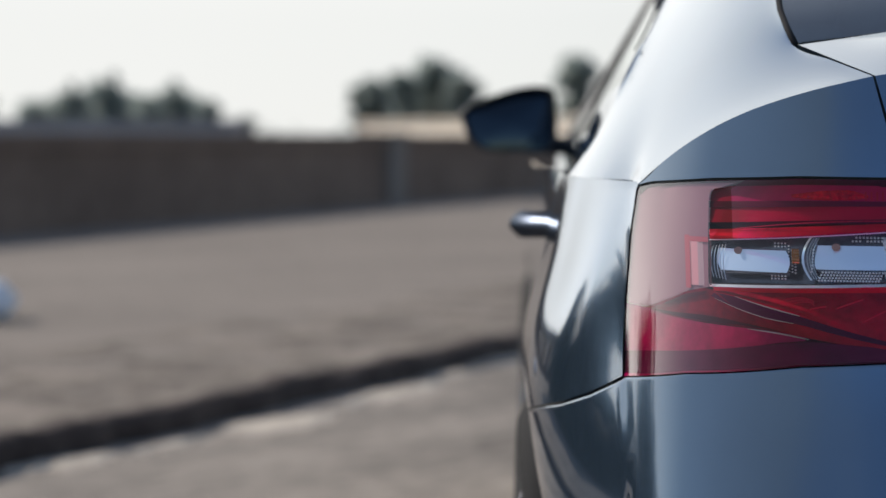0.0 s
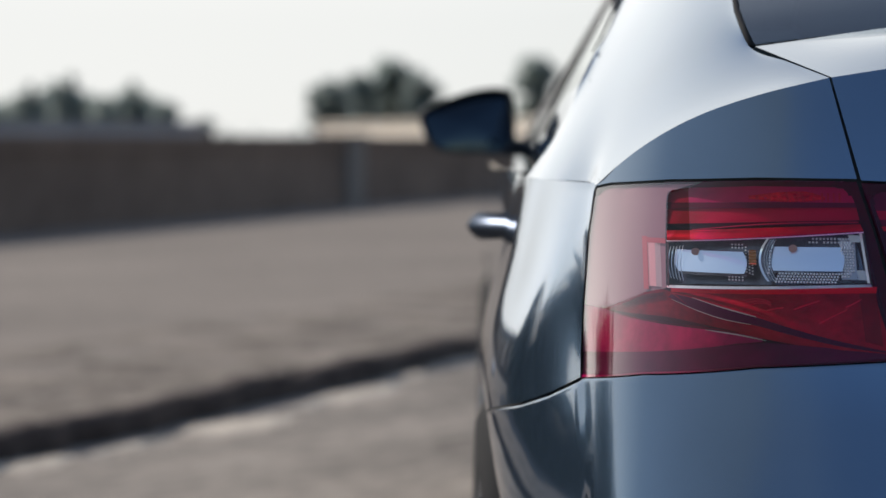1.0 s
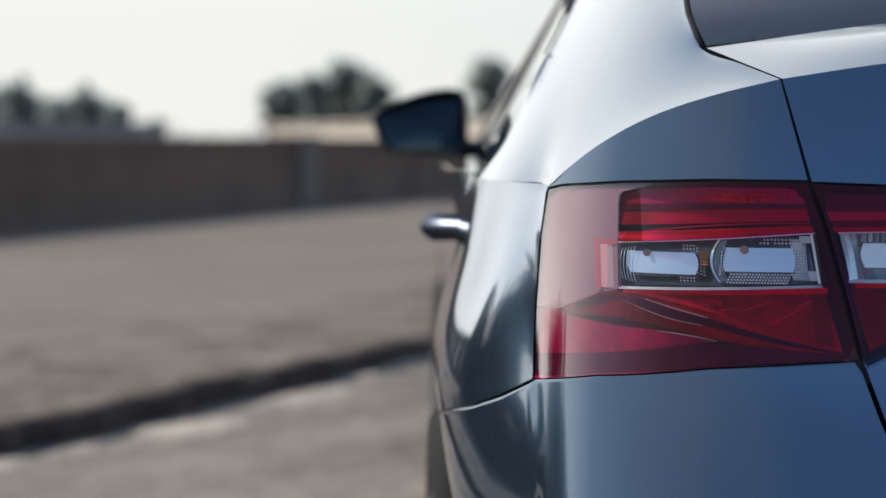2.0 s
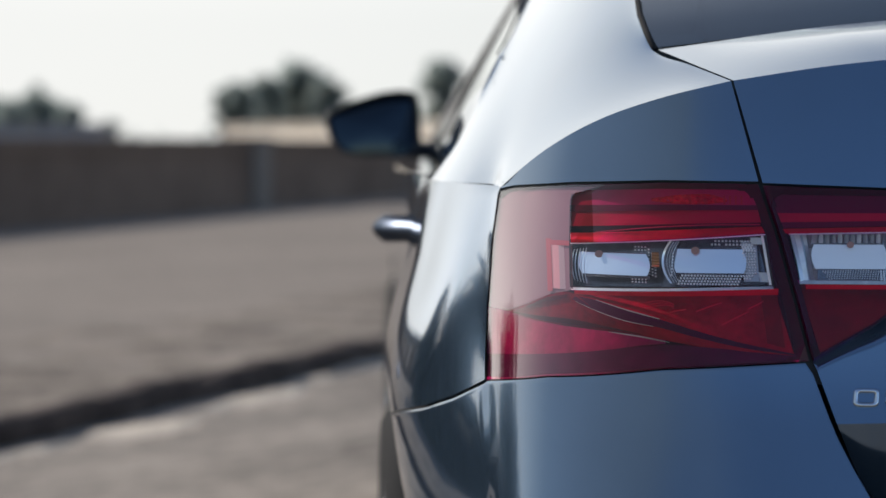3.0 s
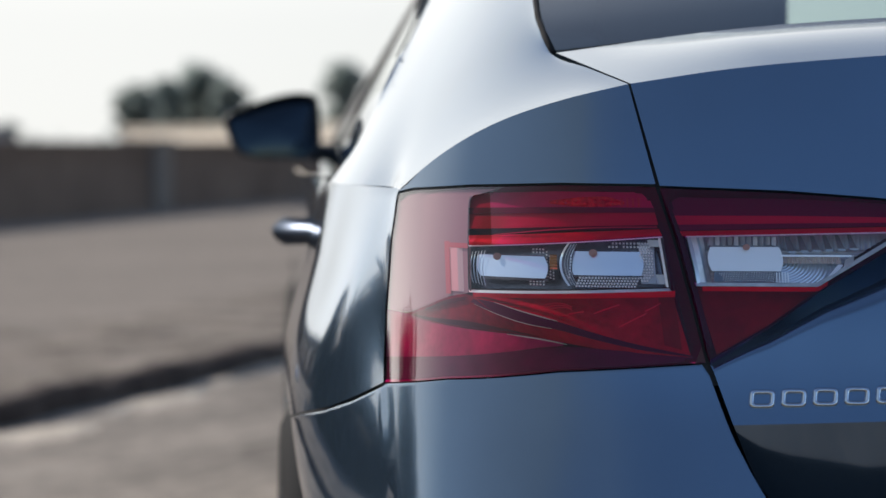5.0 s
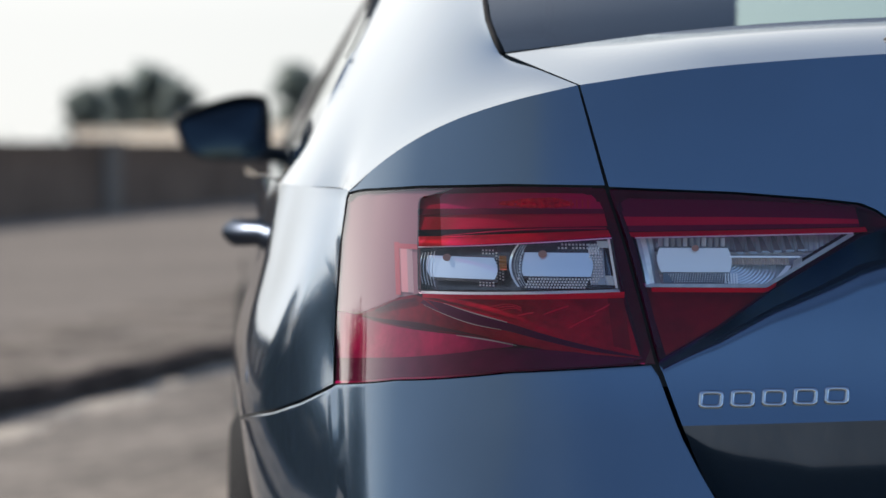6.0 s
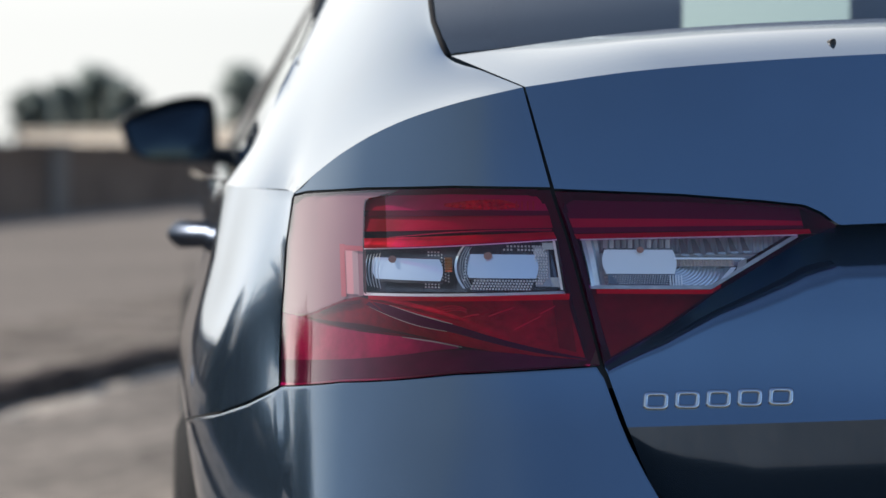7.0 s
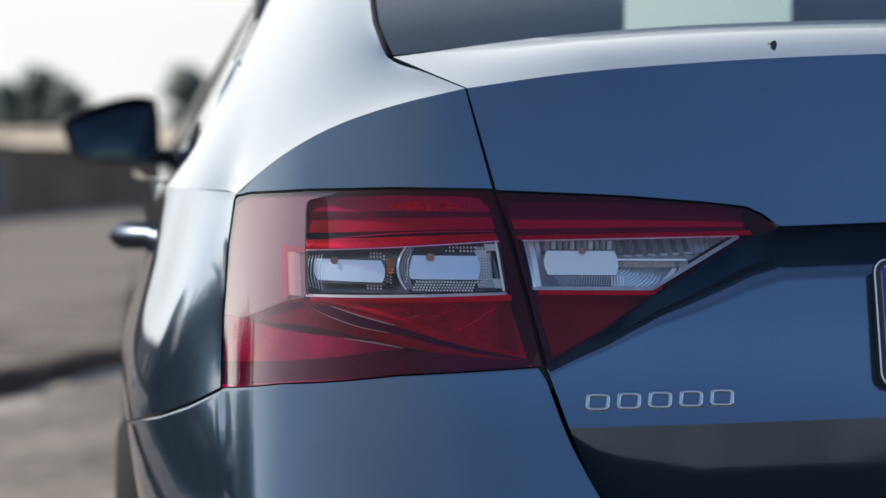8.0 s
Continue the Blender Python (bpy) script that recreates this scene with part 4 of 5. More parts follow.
def tail_lamps():
    for s in (-1, 1):
        def add(name, grids, mat, parent, label="", flat=False):
            bm = bmesh.new()
            for g in grids:
                sheet(bm, [[(-s * p[0], p[1], p[2]) for p in r] for r in g], s < 0)
            bm.normal_update()
            if sum(f.normal.y * f.calc_area() for f in bm.faces) > 0:
                bmesh.ops.reverse_faces(bm, faces=bm.faces)
            return part(name, bm, mat, parent, label, flat, keep=True)

        def bar(name, x0, x1, z0, z1, deep, parent, mat):
            """A slightly rounded bright plate, tilted to the sky."""
            g = []
            for v in np.linspace(0, 1, 9):
                a = -0.9 + 1.8 * v
                row = []
                for u in np.linspace(0, 1, 13):
                    x = x0 + (x1 - x0) * u
                    bow = 0.0012 * math.sin(a * 1.2)
                    row.append(rear(-(x + 0.003 * math.sin(math.pi * v) * (2 * u - 1) ** 3), z0 + (z1 - z0) * v, deep + 0.001 * v + bow))
                g.append(row)
            back = [[(p[0], p[1] + 0.015, p[2]) for p in r] for r in (g[0], g[-1])]
            return add(name, [g, [g[0], back[0]], [back[1], g[-1]]], mat, parent)

        def beads(name, dots, parent, r=0.00095):
            """Small bright prism points, raised on a dark optic."""
            grids = []
            for x, z, d in dots:
                tip = rear(-x, z, d - 0.0016)
                foot = [rear(-x - u * r, z + v * r, d - 0.0004) for u, v in ((-1, -1), (1, -1), (1, 1), (-1, 1), (-1, -1))]
                grids.append([foot, [tip] * 5])
            add(name, grids, OPTIC, parent, "rows of small bright prisms", True)

        # outer lamp, on the body
        lamp = new("tail_lamp")
        lamp.parent = car
        gate = lambda z: line(z, GATE_EDGE) + GAP
        side = lambda z: side_edge(z) - 0.0008
        low = lambda x: line(min(x, 0.851), BUMPER_TOP) + 0.0007
        top = lambda x: line(x, LAMP_TOP) - 0.0008
        w0, w1 = (lambda x: line(x, WIN_LOW)), (lambda x: line(x, WIN_TOP))
        wr, step = (lambda z: line(z, [(0.86, 0.5955), (0.916, 0.602)])), (lambda z: line(z, STEP))
        column = lambda z: min(0.7545, step(z) - 0.0002)
        zs = lambda x: line(x, [(0.7752, 0.8562), (0.7923, 0.8513), (0.8116, 0.8399), (0.8295, 0.8300), (0.849, 0.8315)])
        below = lambda z: 0.7752
        lens = [lamp_field(low, w0, gate, below, 44, 10), lamp_field(low, zs, below, side, 24, 10), lamp_field(w1, top, gate, column, 44, 10), lamp_field(w0, w1, gate, wr, 4, 8)]
        add("lens", lens, RED_LENS, lamp, "glossy red lens")
        add("lens_return", [lamp_field(w1, lambda x: min(top(x), 0.9545), column, step, 8, 14, lambda u, v: 0.0008 * math.sin(math.pi * u))], RETURN_LENS, lamp, "dark satin red edge of the lens")
        add("side_lens", [lamp_field(zs, top, step, side, 26, 24)], PINK_LENS, lamp, "paler pinkish side lens")
        add("clear_window", [lamp_field(w0, w1, wr, step, 24, 8)], CLEAR_LENS, lamp, "clear lens window")
        add("gasket", [lamp_field(lambda x: line(x, LAMP_TOP) - 0.0006, lambda x: line(x, LAMP_TOP) + 0.008, gate, lambda z: 0.83, 40, 3, 0.008)], BLACK, lamp, "black sealing strip")
        # dark housing behind everything
        add("housing", [lamp_field(low, top, gate, side, 30, 12, lambda u, v: 0.05 * min(1, 12 * u, 12 * (1 - u) + 0.25, 12 * v, 12 * (1 - v)))], HOUSING, lamp)
        # outer side reflector, wrapping the corner, with a soft upright rib
        add("side_reflector", [lamp_field(lambda x: zs(x) - 0.0005, lambda x: top(x) - 0.0006, lambda z: step(z) + 0.0006, lambda z: side(z) - 0.0006, 40, 24, lambda u, v: 0.006 + 0.0025 * math.exp(-((u - 0.62) / 0.1) ** 2), lambda x, z: 0.0004 * abs(math.sin(z * 700)))], DUSKY_PINK, lamp)
        # the stepped end of the window, seen through the side lens
        add("window_return", [lamp_field(lambda x: 0.8565, lambda x: 0.8985, lambda z: 0.7752, lambda z: 0.7842, 5, 4, lambda u, v: 0.009 - 0.006 * u)], RETURN_PALE, lamp, "pale end of the window moulding")
        add("return_flank", [lamp_field(lambda x: 0.8565, lambda x: 0.8985, lambda z: 0.7842, lambda z: 0.7905, 5, 4, lambda u, v: 0.003 + 0.001 * u)], PINK, lamp)
        add("return_edge", [lamp_field(lambda x: 0.8535, lambda x: 0.9045, lambda z: 0.7905, lambda z: 0.7948, 4, 4, 0.003), lamp_field(lambda x: 0.8985, lambda x: 0.9035, lambda z: 0.775, lambda z: 0.7905, 6, 3, 0.003)], ROSE_RED, lamp)
        add("window_post", [lamp_field(lambda x: 0.8575, lambda x: 0.9005, lambda z: step(z) - 0.0016, lambda z: step(z) - 0.0002, 3, 4, 0.0015)], HOUSING, lamp)
        # upper band: stepped red mouldings
        add("upper_reflector", [blade([(0.604, 0.9245, 0.010), (0.69, 0.922, 0.010), (0.7735, 0.9175, 0.010)], [(0.606, 0.9365, 0.014), (0.69, 0.9355, 0.014), (0.7735, 0.9325, 0.014)], 60, 12)], RED_REFLECTOR, lamp)
        add("lower_shadow_gap", [blade([(0.604, 0.9205, 0.018), (0.69, 0.918, 0.018), (0.76, 0.9125, 0.018)], [(0.604, 0.925, 0.02), (0.69, 0.9225, 0.02), (0.7735, 0.918, 0.02)], 30, 4)], DARK_RED, lamp)
        add("middle_rib", [blade([(0.606, 0.936, 0.011), (0.69, 0.935, 0.011), (0.7735, 0.932, 0.011)], [(0.607, 0.9405, 0.012), (0.69, 0.9405, 0.012), (0.7735, 0.938, 0.012)], 40, 4)], DARK_RED, lamp)
        add("upper_moulding", [blade([(0.607, 0.9403, 0.014), (0.69, 0.9403, 0.014), (0.7735, 0.9378, 0.014)], [(0.608, 0.9605, 0.02), (0.69, 0.9615, 0.02), (0.7735, 0.9585, 0.02)], 40, 8)], BAND_RED, lamp)
        add("red_light_guide", [blade([(0.602, 0.9148, 0.003), (0.69, 0.9082, 0.003), (0.7735, 0.9018, 0.003)], [(0.604, 0.9208, 0.008), (0.69, 0.9165, 0.008), (0.7735, 0.911, 0.008)], 40, 6, lambda x, z: 0.001 * noise.noise((x * 60, z * 300, 2)))], GUIDE_RED, lamp)
        add("guide_edge", [blade([(0.606, 0.9222, 0.004), (0.66, 0.9212, 0.004), (0.70, 0.9188, 0.004), (0.752, 0.9128, 0.005)], [(0.606, 0.9232, 0.005), (0.66, 0.9222, 0.005), (0.70, 0.9197, 0.005), (0.752, 0.9132, 0.006)], 40, 3)], ROSE_RED, lamp)
        # the highlight in the upper band, put in as a brighter red patch
        add("upper_glow", [blade([(0.634, 0.9435, 0.0125), (0.65, 0.9415, 0.0125), (0.68, 0.9415, 0.012), (0.702, 0.9437, 0.0125)], [(0.634, 0.946, 0.013), (0.648, 0.9503, 0.0135), (0.672, 0.9503, 0.0135), (0.702, 0.9465, 0.013)], 60, 16, lambda x, z: 0.004 * noise.noise((x * 200, z * 260, 4)))], GLOW_RED, lamp)
        for k in range(4):
            x = 0.6365 - 0.0052 * k
            add("glow_rib", [blade([(x - 0.0009, 0.9412, 0.0125), (x - 0.0009, 0.9495, 0.0125)], [(x + 0.0009, 0.9412, 0.0125), (x + 0.0009, 0.9495, 0.0125)], 6, 3)], RED_REFLECTOR, lamp)
        # lower field: a blade that sweeps from the outer tip to the inner corner, with a dark ribbon above it
        crest = [(0.7708, 0.8512, 0.004), (0.7545, 0.8485, 0.004), (0.7301, 0.8411, 0.004), (0.6998, 0.8334, 0.0045), (0.6689, 0.824, 0.005), (0.6261, 0.8129, 0.006), (0.5790, 0.8035, 0.007)]
        trough = [(0.7745, 0.8475, 0.003), (0.7522, 0.8375, 0.0025), (0.7305, 0.8307, 0.0025), (0.70, 0.8255, 0.003), (0.669, 0.8178, 0.0035), (0.6261, 0.8085, 0.0045), (0.5790, 0.802, 0.006)]
        keel = [(0.8295, 0.8296, 0.003), (0.8067, 0.8238, 0.012), (0.7771, 0.8212, 0.018), (0.7446, 0.8195, 0.018), (0.7142, 0.8165, 0.016), (0.6919, 0.8128, 0.013), (0.6521, 0.8065, 0.009), (0.5790, 0.8012, 0.0065)]
        ridge = [(0.8295, 0.8298, 0.003), (0.8116, 0.8392, 0.003), (0.7923, 0.8505, 0.003), (0.7787, 0.8545, 0.003)] + trough[1:]
        bulge = lambda x, z: 0.0015 * noise.noise((x * 40, z * 160, 3))
        add("upper_facet", [blade(crest, [(0.770, 0.8545, 0.012), (0.7545, 0.8535, 0.024), (0.7301, 0.8535, 0.03), (0.6998, 0.855, 0.033), (0.6689, 0.856, 0.034), (0.6261, 0.8575, 0.032), (0.5905, 0.858, 0.026)], 50, 14, bulge)], FACET_RED, lamp)
        add("facet_strip", [blade([(0.772, 0.8525, 0.004), (0.70, 0.8545, 0.005), (0.592, 0.8575, 0.005)], [(0.772, 0.8562, 0.002), (0.70, 0.859, 0.002), (0.592, 0.8635, 0.002)], 30, 4)], STRIP_RED, lamp)
        add("facet_end", [blade([(0.602, 0.8085, 0.008), (0.586, 0.8035, 0.008)], [(0.606, 0.858, 0.014), (0.591, 0.858, 0.014)], 6, 10)], DIM_RED, lamp)
        add("ribbon", [blade(trough, crest, 60, 6)], RIBBON, lamp, "dark purple crease of the moulding")
        add("lower_facet", [blade(keel, ridge, 60, 14, lambda x, z: 0.0008 * noise.noise((x * 50, z * 200, 6)))], DEEP_RED, lamp)
        # shade along the blade, laid over it as thin dark brown slivers
        add("blade_shade", [blade([(0.826, 0.8290, 0.0022), (0.8067, 0.8252, 0.009), (0.7771, 0.8228, 0.015), (0.7446, 0.8208, 0.015), (0.7142, 0.8175, 0.013)], [(0.826, 0.8296, 0.002), (0.8067, 0.8285, 0.008), (0.7771, 0.828, 0.012), (0.7446, 0.8235, 0.014), (0.7142, 0.8179, 0.0128)], 40, 5), blade([(0.814, 0.8345, 0.0022), (0.7955, 0.8435, 0.0025), (0.779, 0.8485, 0.0025)], [(0.813, 0.837, 0.0022), (0.7935, 0.848, 0.002), (0.778, 0.852, 0.002)], 20, 4)], OLIVE, lamp, "brown slivers standing for shade under the blade")
        for name, path, wide in (("ridge_crease", [(0.7545, 0.8488), (0.7301, 0.8414), (0.715, 0.8375), (0.6998, 0.8337)], 0.0006), ("trough_crease", [(0.772, 0.846), (0.7522, 0.8377), (0.7305, 0.8309), (0.705, 0.8266)], 0.0004), ("keel_crease", [(0.7446, 0.8195), (0.73, 0.8182), (0.7142, 0.8163), (0.6919, 0.8124)], 0.0006), ("tip_crease", [(0.828, 0.8304), (0.8116, 0.8402), (0.80, 0.8473), (0.7923, 0.8516)], 0.0005)):
            add(name, [blade([(x, z - wide * math.sin(math.pi * (i + 0.6) / 4.4), -0.0004) for i, (x, z) in enumerate(path)], [(x, z + wide * math.sin(math.pi * (i + 0.6) / 4.4), -0.0004) for i, (x, z) in enumerate(path)], 30, 3)], CREASE_EDGE, lamp)
        # glints on the upper facet, put in as thin bright red streaks and arcs
        for path in ([(0.6669, 0.8416), (0.655, 0.8462), (0.6437, 0.8502)], [(0.6444, 0.8294), (0.632, 0.836), (0.6194, 0.8422)], [(0.69, 0.8402), (0.683, 0.842), (0.676, 0.8432)], [(0.6205, 0.8445), (0.613, 0.848), (0.606, 0.852)]):
            add("glint_streak", [blade([(x, z - 0.0006, 0.0012) for x, z in path], [(x, z + 0.0006, 0.001) for x, z in path], 10, 3)], GLINT, lamp)
        for k in range(3):
            path = [(0.712 - 0.004 * k, 0.8478 - 0.0016 * k), (0.702 - 0.003 * k, 0.8502 - 0.0018 * k), (0.692 - 0.002 * k, 0.8496 - 0.0022 * k), (0.686, 0.8472 - 0.002 * k)]
            add("glint_arc", [blade([(x, z - 0.0004, 0.004) for x, z in path], [(x, z + 0.0004, 0.004) for x, z in path], 20, 3)], GLINT, lamp)
        # pink reflector under the blade, and the dark moulding along the foot
        add("lower_reflector", [lamp_field(lambda x: line(x, [(0.69, 0.8095), (0.7145, 0.8068), (0.8240, 0.7874), (0.85, 0.782)]), lambda x: line(x, [(0.69, 0.812), (0.7142, 0.816), (0.7446, 0.819), (0.7771, 0.8208), (0.8067, 0.8235), (0.8295, 0.8292), (0.85, 0.832)]), lambda z: 0.692, lambda z: side(z) - 0.001, 60, 10, lambda u, v: 0.010 + 0.012 * (1 - u) ** 2, lambda x, z: 0.0012 * noise.noise((x * 60, z * 60, 1)))], PINK_RED, lamp)
        add("lower_moulding", [lamp_field(lambda x: low(x) - 0.0002, lambda x: line(x, [(0.575, 0.803), (0.65, 0.8075), (0.69, 0.81), (0.7145, 0.8073), (0.8240, 0.788), (0.85, 0.7825)]), lambda z: gate(z) + 0.002, lambda z: side(z) - 0.002, 40, 8, lambda u, v: 0.004 + 0.003 * v)], LOW_BAND, lamp)
        # behind the clear window
        add("bezel", [lamp_field(lambda x: w0(x) - 0.0003, lambda x: w0(x) + 0.0021, wr, step, 20, 4, lambda u, v: 0.002 + 0.006 * v), lamp_field(lambda x: w1(x) - 0.0012, w1, wr, step, 20, 3, lambda u, v: 0.004)], SILVER, lamp, "bright chrome bezel")
        add("optic_back", [lamp_field(lambda x: w0(x) + 0.002, lambda x: w1(x) - 0.001, lambda z: wr(z) + 0.001, lambda z: step(z) - 0.001, 60, 12, lambda u, v: 0.03 + 0.01 * math.sin(u * 6.28) ** 2)], DARK_OPTIC, lamp, "dark reflector bowl")
        add("end_strip", [blade([(0.5975, 0.8665, 0.004), (0.5995, 0.8665, 0.006)], [(0.6035, 0.9125, 0.004), (0.6055, 0.9125, 0.006)], 4, 8)], SILVER, lamp, "bright upright end strip")
        add("end_block", [blade([(0.5985, 0.869, 0.006), (0.607, 0.869, 0.010)], [(0.5995, 0.878, 0.006), (0.608, 0.878, 0.010)], 6, 8, lambda x, z: fins(x, z, 0.0024, 0.0012)), blade([(0.6035, 0.904, 0.006), (0.613, 0.904, 0.010)], [(0.6045, 0.9105, 0.006), (0.615, 0.9105, 0.010)], 6, 6)], MID_OPTIC, lamp, "smoky ribbed end block")
        for b0, b1, zb, high in ((0.7083, 0.7645, 0.8728, 0.0205), (0.6216, 0.6825, 0.8768, 0.0222)):
            bar("light_bar", b0, b1, zb, zb + high, 0.010, lamp, BARS)
            xm = (b0 + b1) / 2 + 0.013
            add("bulb_tip", [[[(-xm - 0.0042 * math.cos(a) * k, float(plan(xm)) + lean(xm, zb + high) + 0.0075, zb + high - 0.0012 + 0.0036 * math.sin(a) * k) for a in np.linspace(0, 2 * math.pi, 15)] for k in (1, 0.85, 0.01)]], BULB, lamp, "dusky bulb cap")
            add("bar_frame", [blade([(b0 - 0.003, zb - 0.0028, 0.013), (b1 + 0.003, zb - 0.0028, 0.013)], [(b0 - 0.003, zb - 0.0002, 0.011), (b1 + 0.003, zb - 0.0002, 0.011)], 10, 3)], DARK_OPTIC, lamp)
        # nested upright arcs beside the bars
        def arc(x, z, bow, high, deep, wide):
            path = [(x - bow * (1 - (2 * f - 1) ** 2) * -1 - 0.02 * (f - 0.5) * high, z + high * (f - 0.5)) for f in np.linspace(0, 1, 9)]
            return blade([(px - wide, pz, deep) for px, pz in path], [(px + wide, pz, deep - 0.0012) for px, pz in path], 24, 3)
        for k in range(5):
            add("optic_arc", [arc(0.7668 - 0.00255 * (4 - k) + 0.0035, 0.8805, 0.0022, 0.034 - 0.001 * k, 0.008 + 0.0006 * k, 0.00042)], OPTIC, lamp, "thin bright arc of the optic")
        add("chrome_arc", [arc(0.6872, 0.8868, 0.0075, 0.040, 0.006, 0.0011)], OPTIC, lamp, "bright rim of the optic")
        add("arc_ground", [blade([(0.6815, 0.8668, 0.0095), (0.6840, 0.887, 0.0095), (0.6800, 0.9065, 0.0095)], [(0.6905, 0.8668, 0.0085), (0.6945, 0.887, 0.0085), (0.6875, 0.9065, 0.0085)], 16, 4)], DARK_OPTIC, lamp)
        for k in range(3):
            add("optic_arc", [arc(0.6845 - 0.0024 * k, 0.8868, 0.0062, 0.038, 0.0078 + 0.0005 * k, 0.00038)], OPTIC, lamp, "thin bright arc of the optic")
        # rows of small prisms
        rng = random.Random(3)
        dots = [(0.7055 - 0.0027 * i, z, 0.014) for i in range(3) for z in np.arange(0.8745 - 0.001 * i, 0.899 - 0.0035 * i, 0.0029)]
        dots += [(x, z, 0.014) for x in np.arange(0.709, 0.722, 0.0029) for z in (0.8668, 0.8695)]
        dots += [(x, z, 0.014) for x in np.arange(0.7085, 0.719, 0.0029) for z in (0.897, 0.9,)]
        dots += [(0.6868 - 0.0003 * i, 0.8745 + 0.0029 * i, 0.0085) for i in range(8)]
        add_dots = [(x + 0.0012 * r, 0.8742 - 0.0026 * r, 0.012) for r in range(4) for x in np.arange(0.6235, 0.6795, 0.0028)]
        add_dots += [(0.6205 - 0.0026 * i + 0.0007 * (j % 2), 0.872 + 0.0026 * j, 0.012) for i in range(5) for j in range(13) if 1.2 * i - 3 < j < 14 - 0.5 * i]
        add_dots += [(0.615 - 0.0026 * i + 0.0013 * (j % 2), 0.899 + 0.0026 * j, 0.012) for i in range(-2, 2) for j in range(4)]
        add_dots += [(x, z, 0.012) for x in np.arange(0.623, 0.652, 0.0033) for z in (0.9035, 0.9068) if rng.random() < 0.85]
        add("prism_ground", [blade([(0.6065, 0.869, 0.0155), (0.6205, 0.869, 0.0155)], [(0.608, 0.9065, 0.0155), (0.622, 0.9065, 0.0155)], 6, 8)], MID_OPTIC, lamp, "smoky ground of the prisms")
        beads("optic_beads", dots, lamp, 0.0008)
        beads("prism_grid", add_dots, lamp, 0.00095)
        add("amber_insert", [blade([(0.6975, 0.8815, 0.007), (0.7035, 0.8815, 0.010)], [(0.6975, 0.8955, 0.007), (0.7035, 0.8955, 0.010)], 6, 24, lambda x, z: ribs(x, z, 0.0028, 0.0014))], AMBER, lamp, "ribbed amber insert")

        # inner lamp, on the tailgate
        inner = new("inner_tail_lamp")
        inner.parent = car
        low2 = lambda x: line(min(x, 0.565), LAMP_LOW_IN) + 0.001
        top2 = lambda x: line(x, LAMP_TOP_IN) - 0.0012
        v1 = lambda x: min(line(x, WIN2_TOP), top2(x))
        v0 = lambda x: min(max(0.868, low2(x) + 0.0055), v1(x) - 0.0002)
        gate2 = lambda z: line(z, GATE_EDGE) - GAP
        tip = lambda z: 0.343
        win2 = lambda z: line(z, [(0.866, 0.5725), (0.916, 0.581)])
        add("lens", [lamp_field(lambda x: min(low2(x), v0(x)), v0, tip, gate2, 60, 8), lamp_field(v1, top2, tip, gate2, 60, 6), lamp_field(v0, v1, win2, gate2, 4, 6)], RED_LENS, inner, "glossy red lens")
        add("clear_window", [lamp_field(v0, v1, lambda z: 0.378, win2, 50, 8)], CLEAR_LENS, inner, "clear lens window")
        add("housing", [lamp_field(low2, top2, tip, gate2, 60, 10, lambda u, v: 0.04 * min(1, 8 * u, 12 * (1 - u) + 0.2, 8 * v + 0.1, 8 * (1 - v) + 0.1))], HOUSING, inner)
        part_way = lambda x, f: v1(x) + 0.005 + max(top2(x) - v1(x) - 0.006, 0.0) * f
        for name, f0, f1, mat in (("lower_shadow_gap", 0.0, 0.14, DARK_RED), ("upper_reflector", 0.14, 0.36, RED_REFLECTOR), ("upper_moulding", 0.36, 1.0, DARK_RED)):
            add(name, [lamp_field(lambda x: part_way(x, f0), lambda x: part_way(x, f1), lambda z: 0.37, lambda z: gate2(z) - 0.007, 40, 5, lambda u, v: 0.010 + 0.012 * (f0 + (f1 - f0) * v))], mat, inner)
        add("red_light_guide", [lamp_field(v1, lambda x: v1(x) + 0.0042, lambda z: 0.365, lambda z: gate2(z) - 0.006, 40, 4, lambda u, v: 0.003 + 0.006 * v)], RED_BRIGHT, inner)
        add("lower_facet", [lamp_field(lambda x: low2(x) + 0.0025, lambda x: max(v0(x) - 0.001, low2(x) + 0.0025), lambda z: 0.445, lambda z: gate2(z) - 0.009, 40, 8, lambda u, v: 0.006 + 0.02 * v)], DIM_RED, inner)
        add("facet_strip", [lamp_field(lambda x: max(v0(x) - 0.0048, low2(x) + 0.001), lambda x: v0(x) - 0.0004, lambda z: 0.452, lambda z: gate2(z) - 0.011, 30, 4, lambda u, v: 0.005 - 0.003 * v)], STRIP_RED, inner)
        add("bezel", [lamp_field(lambda x: v0(x), lambda x: min(v0(x) + 0.003, v1(x)), lambda z: 0.378, win2, 50, 4, lambda u, v: 0.002 + 0.006 * v), lamp_field(lambda x: v1(x) - 0.0014, v1, lambda z: 0.378, win2, 40, 3, 0.004)], INNER_SILVER, inner, "bright chrome bezel")
        for k, (u0, u1, mat) in enumerate(((0.0185, 0.0145, INNER_SILVER), (0.0145, 0.0115, BARS), (0.0115, 0.006, INNER_SILVER), (0.006, 0.002, BARS))):
            add("side_return", [lamp_field(lambda x: v0(x) + 0.002, lambda x: v1(x) - 0.001, lambda z: win2(z) - u0, lambda z: win2(z) - u1, 6, 10, lambda u, v: 0.020 - 0.004 * k - 0.003 * u + 0.002 * math.sin(5 * v + k))], mat, inner)
        bar("light_bar", 0.4937, 0.5568, 0.8818, 0.9042, 0.008, inner, INNER_BAR)
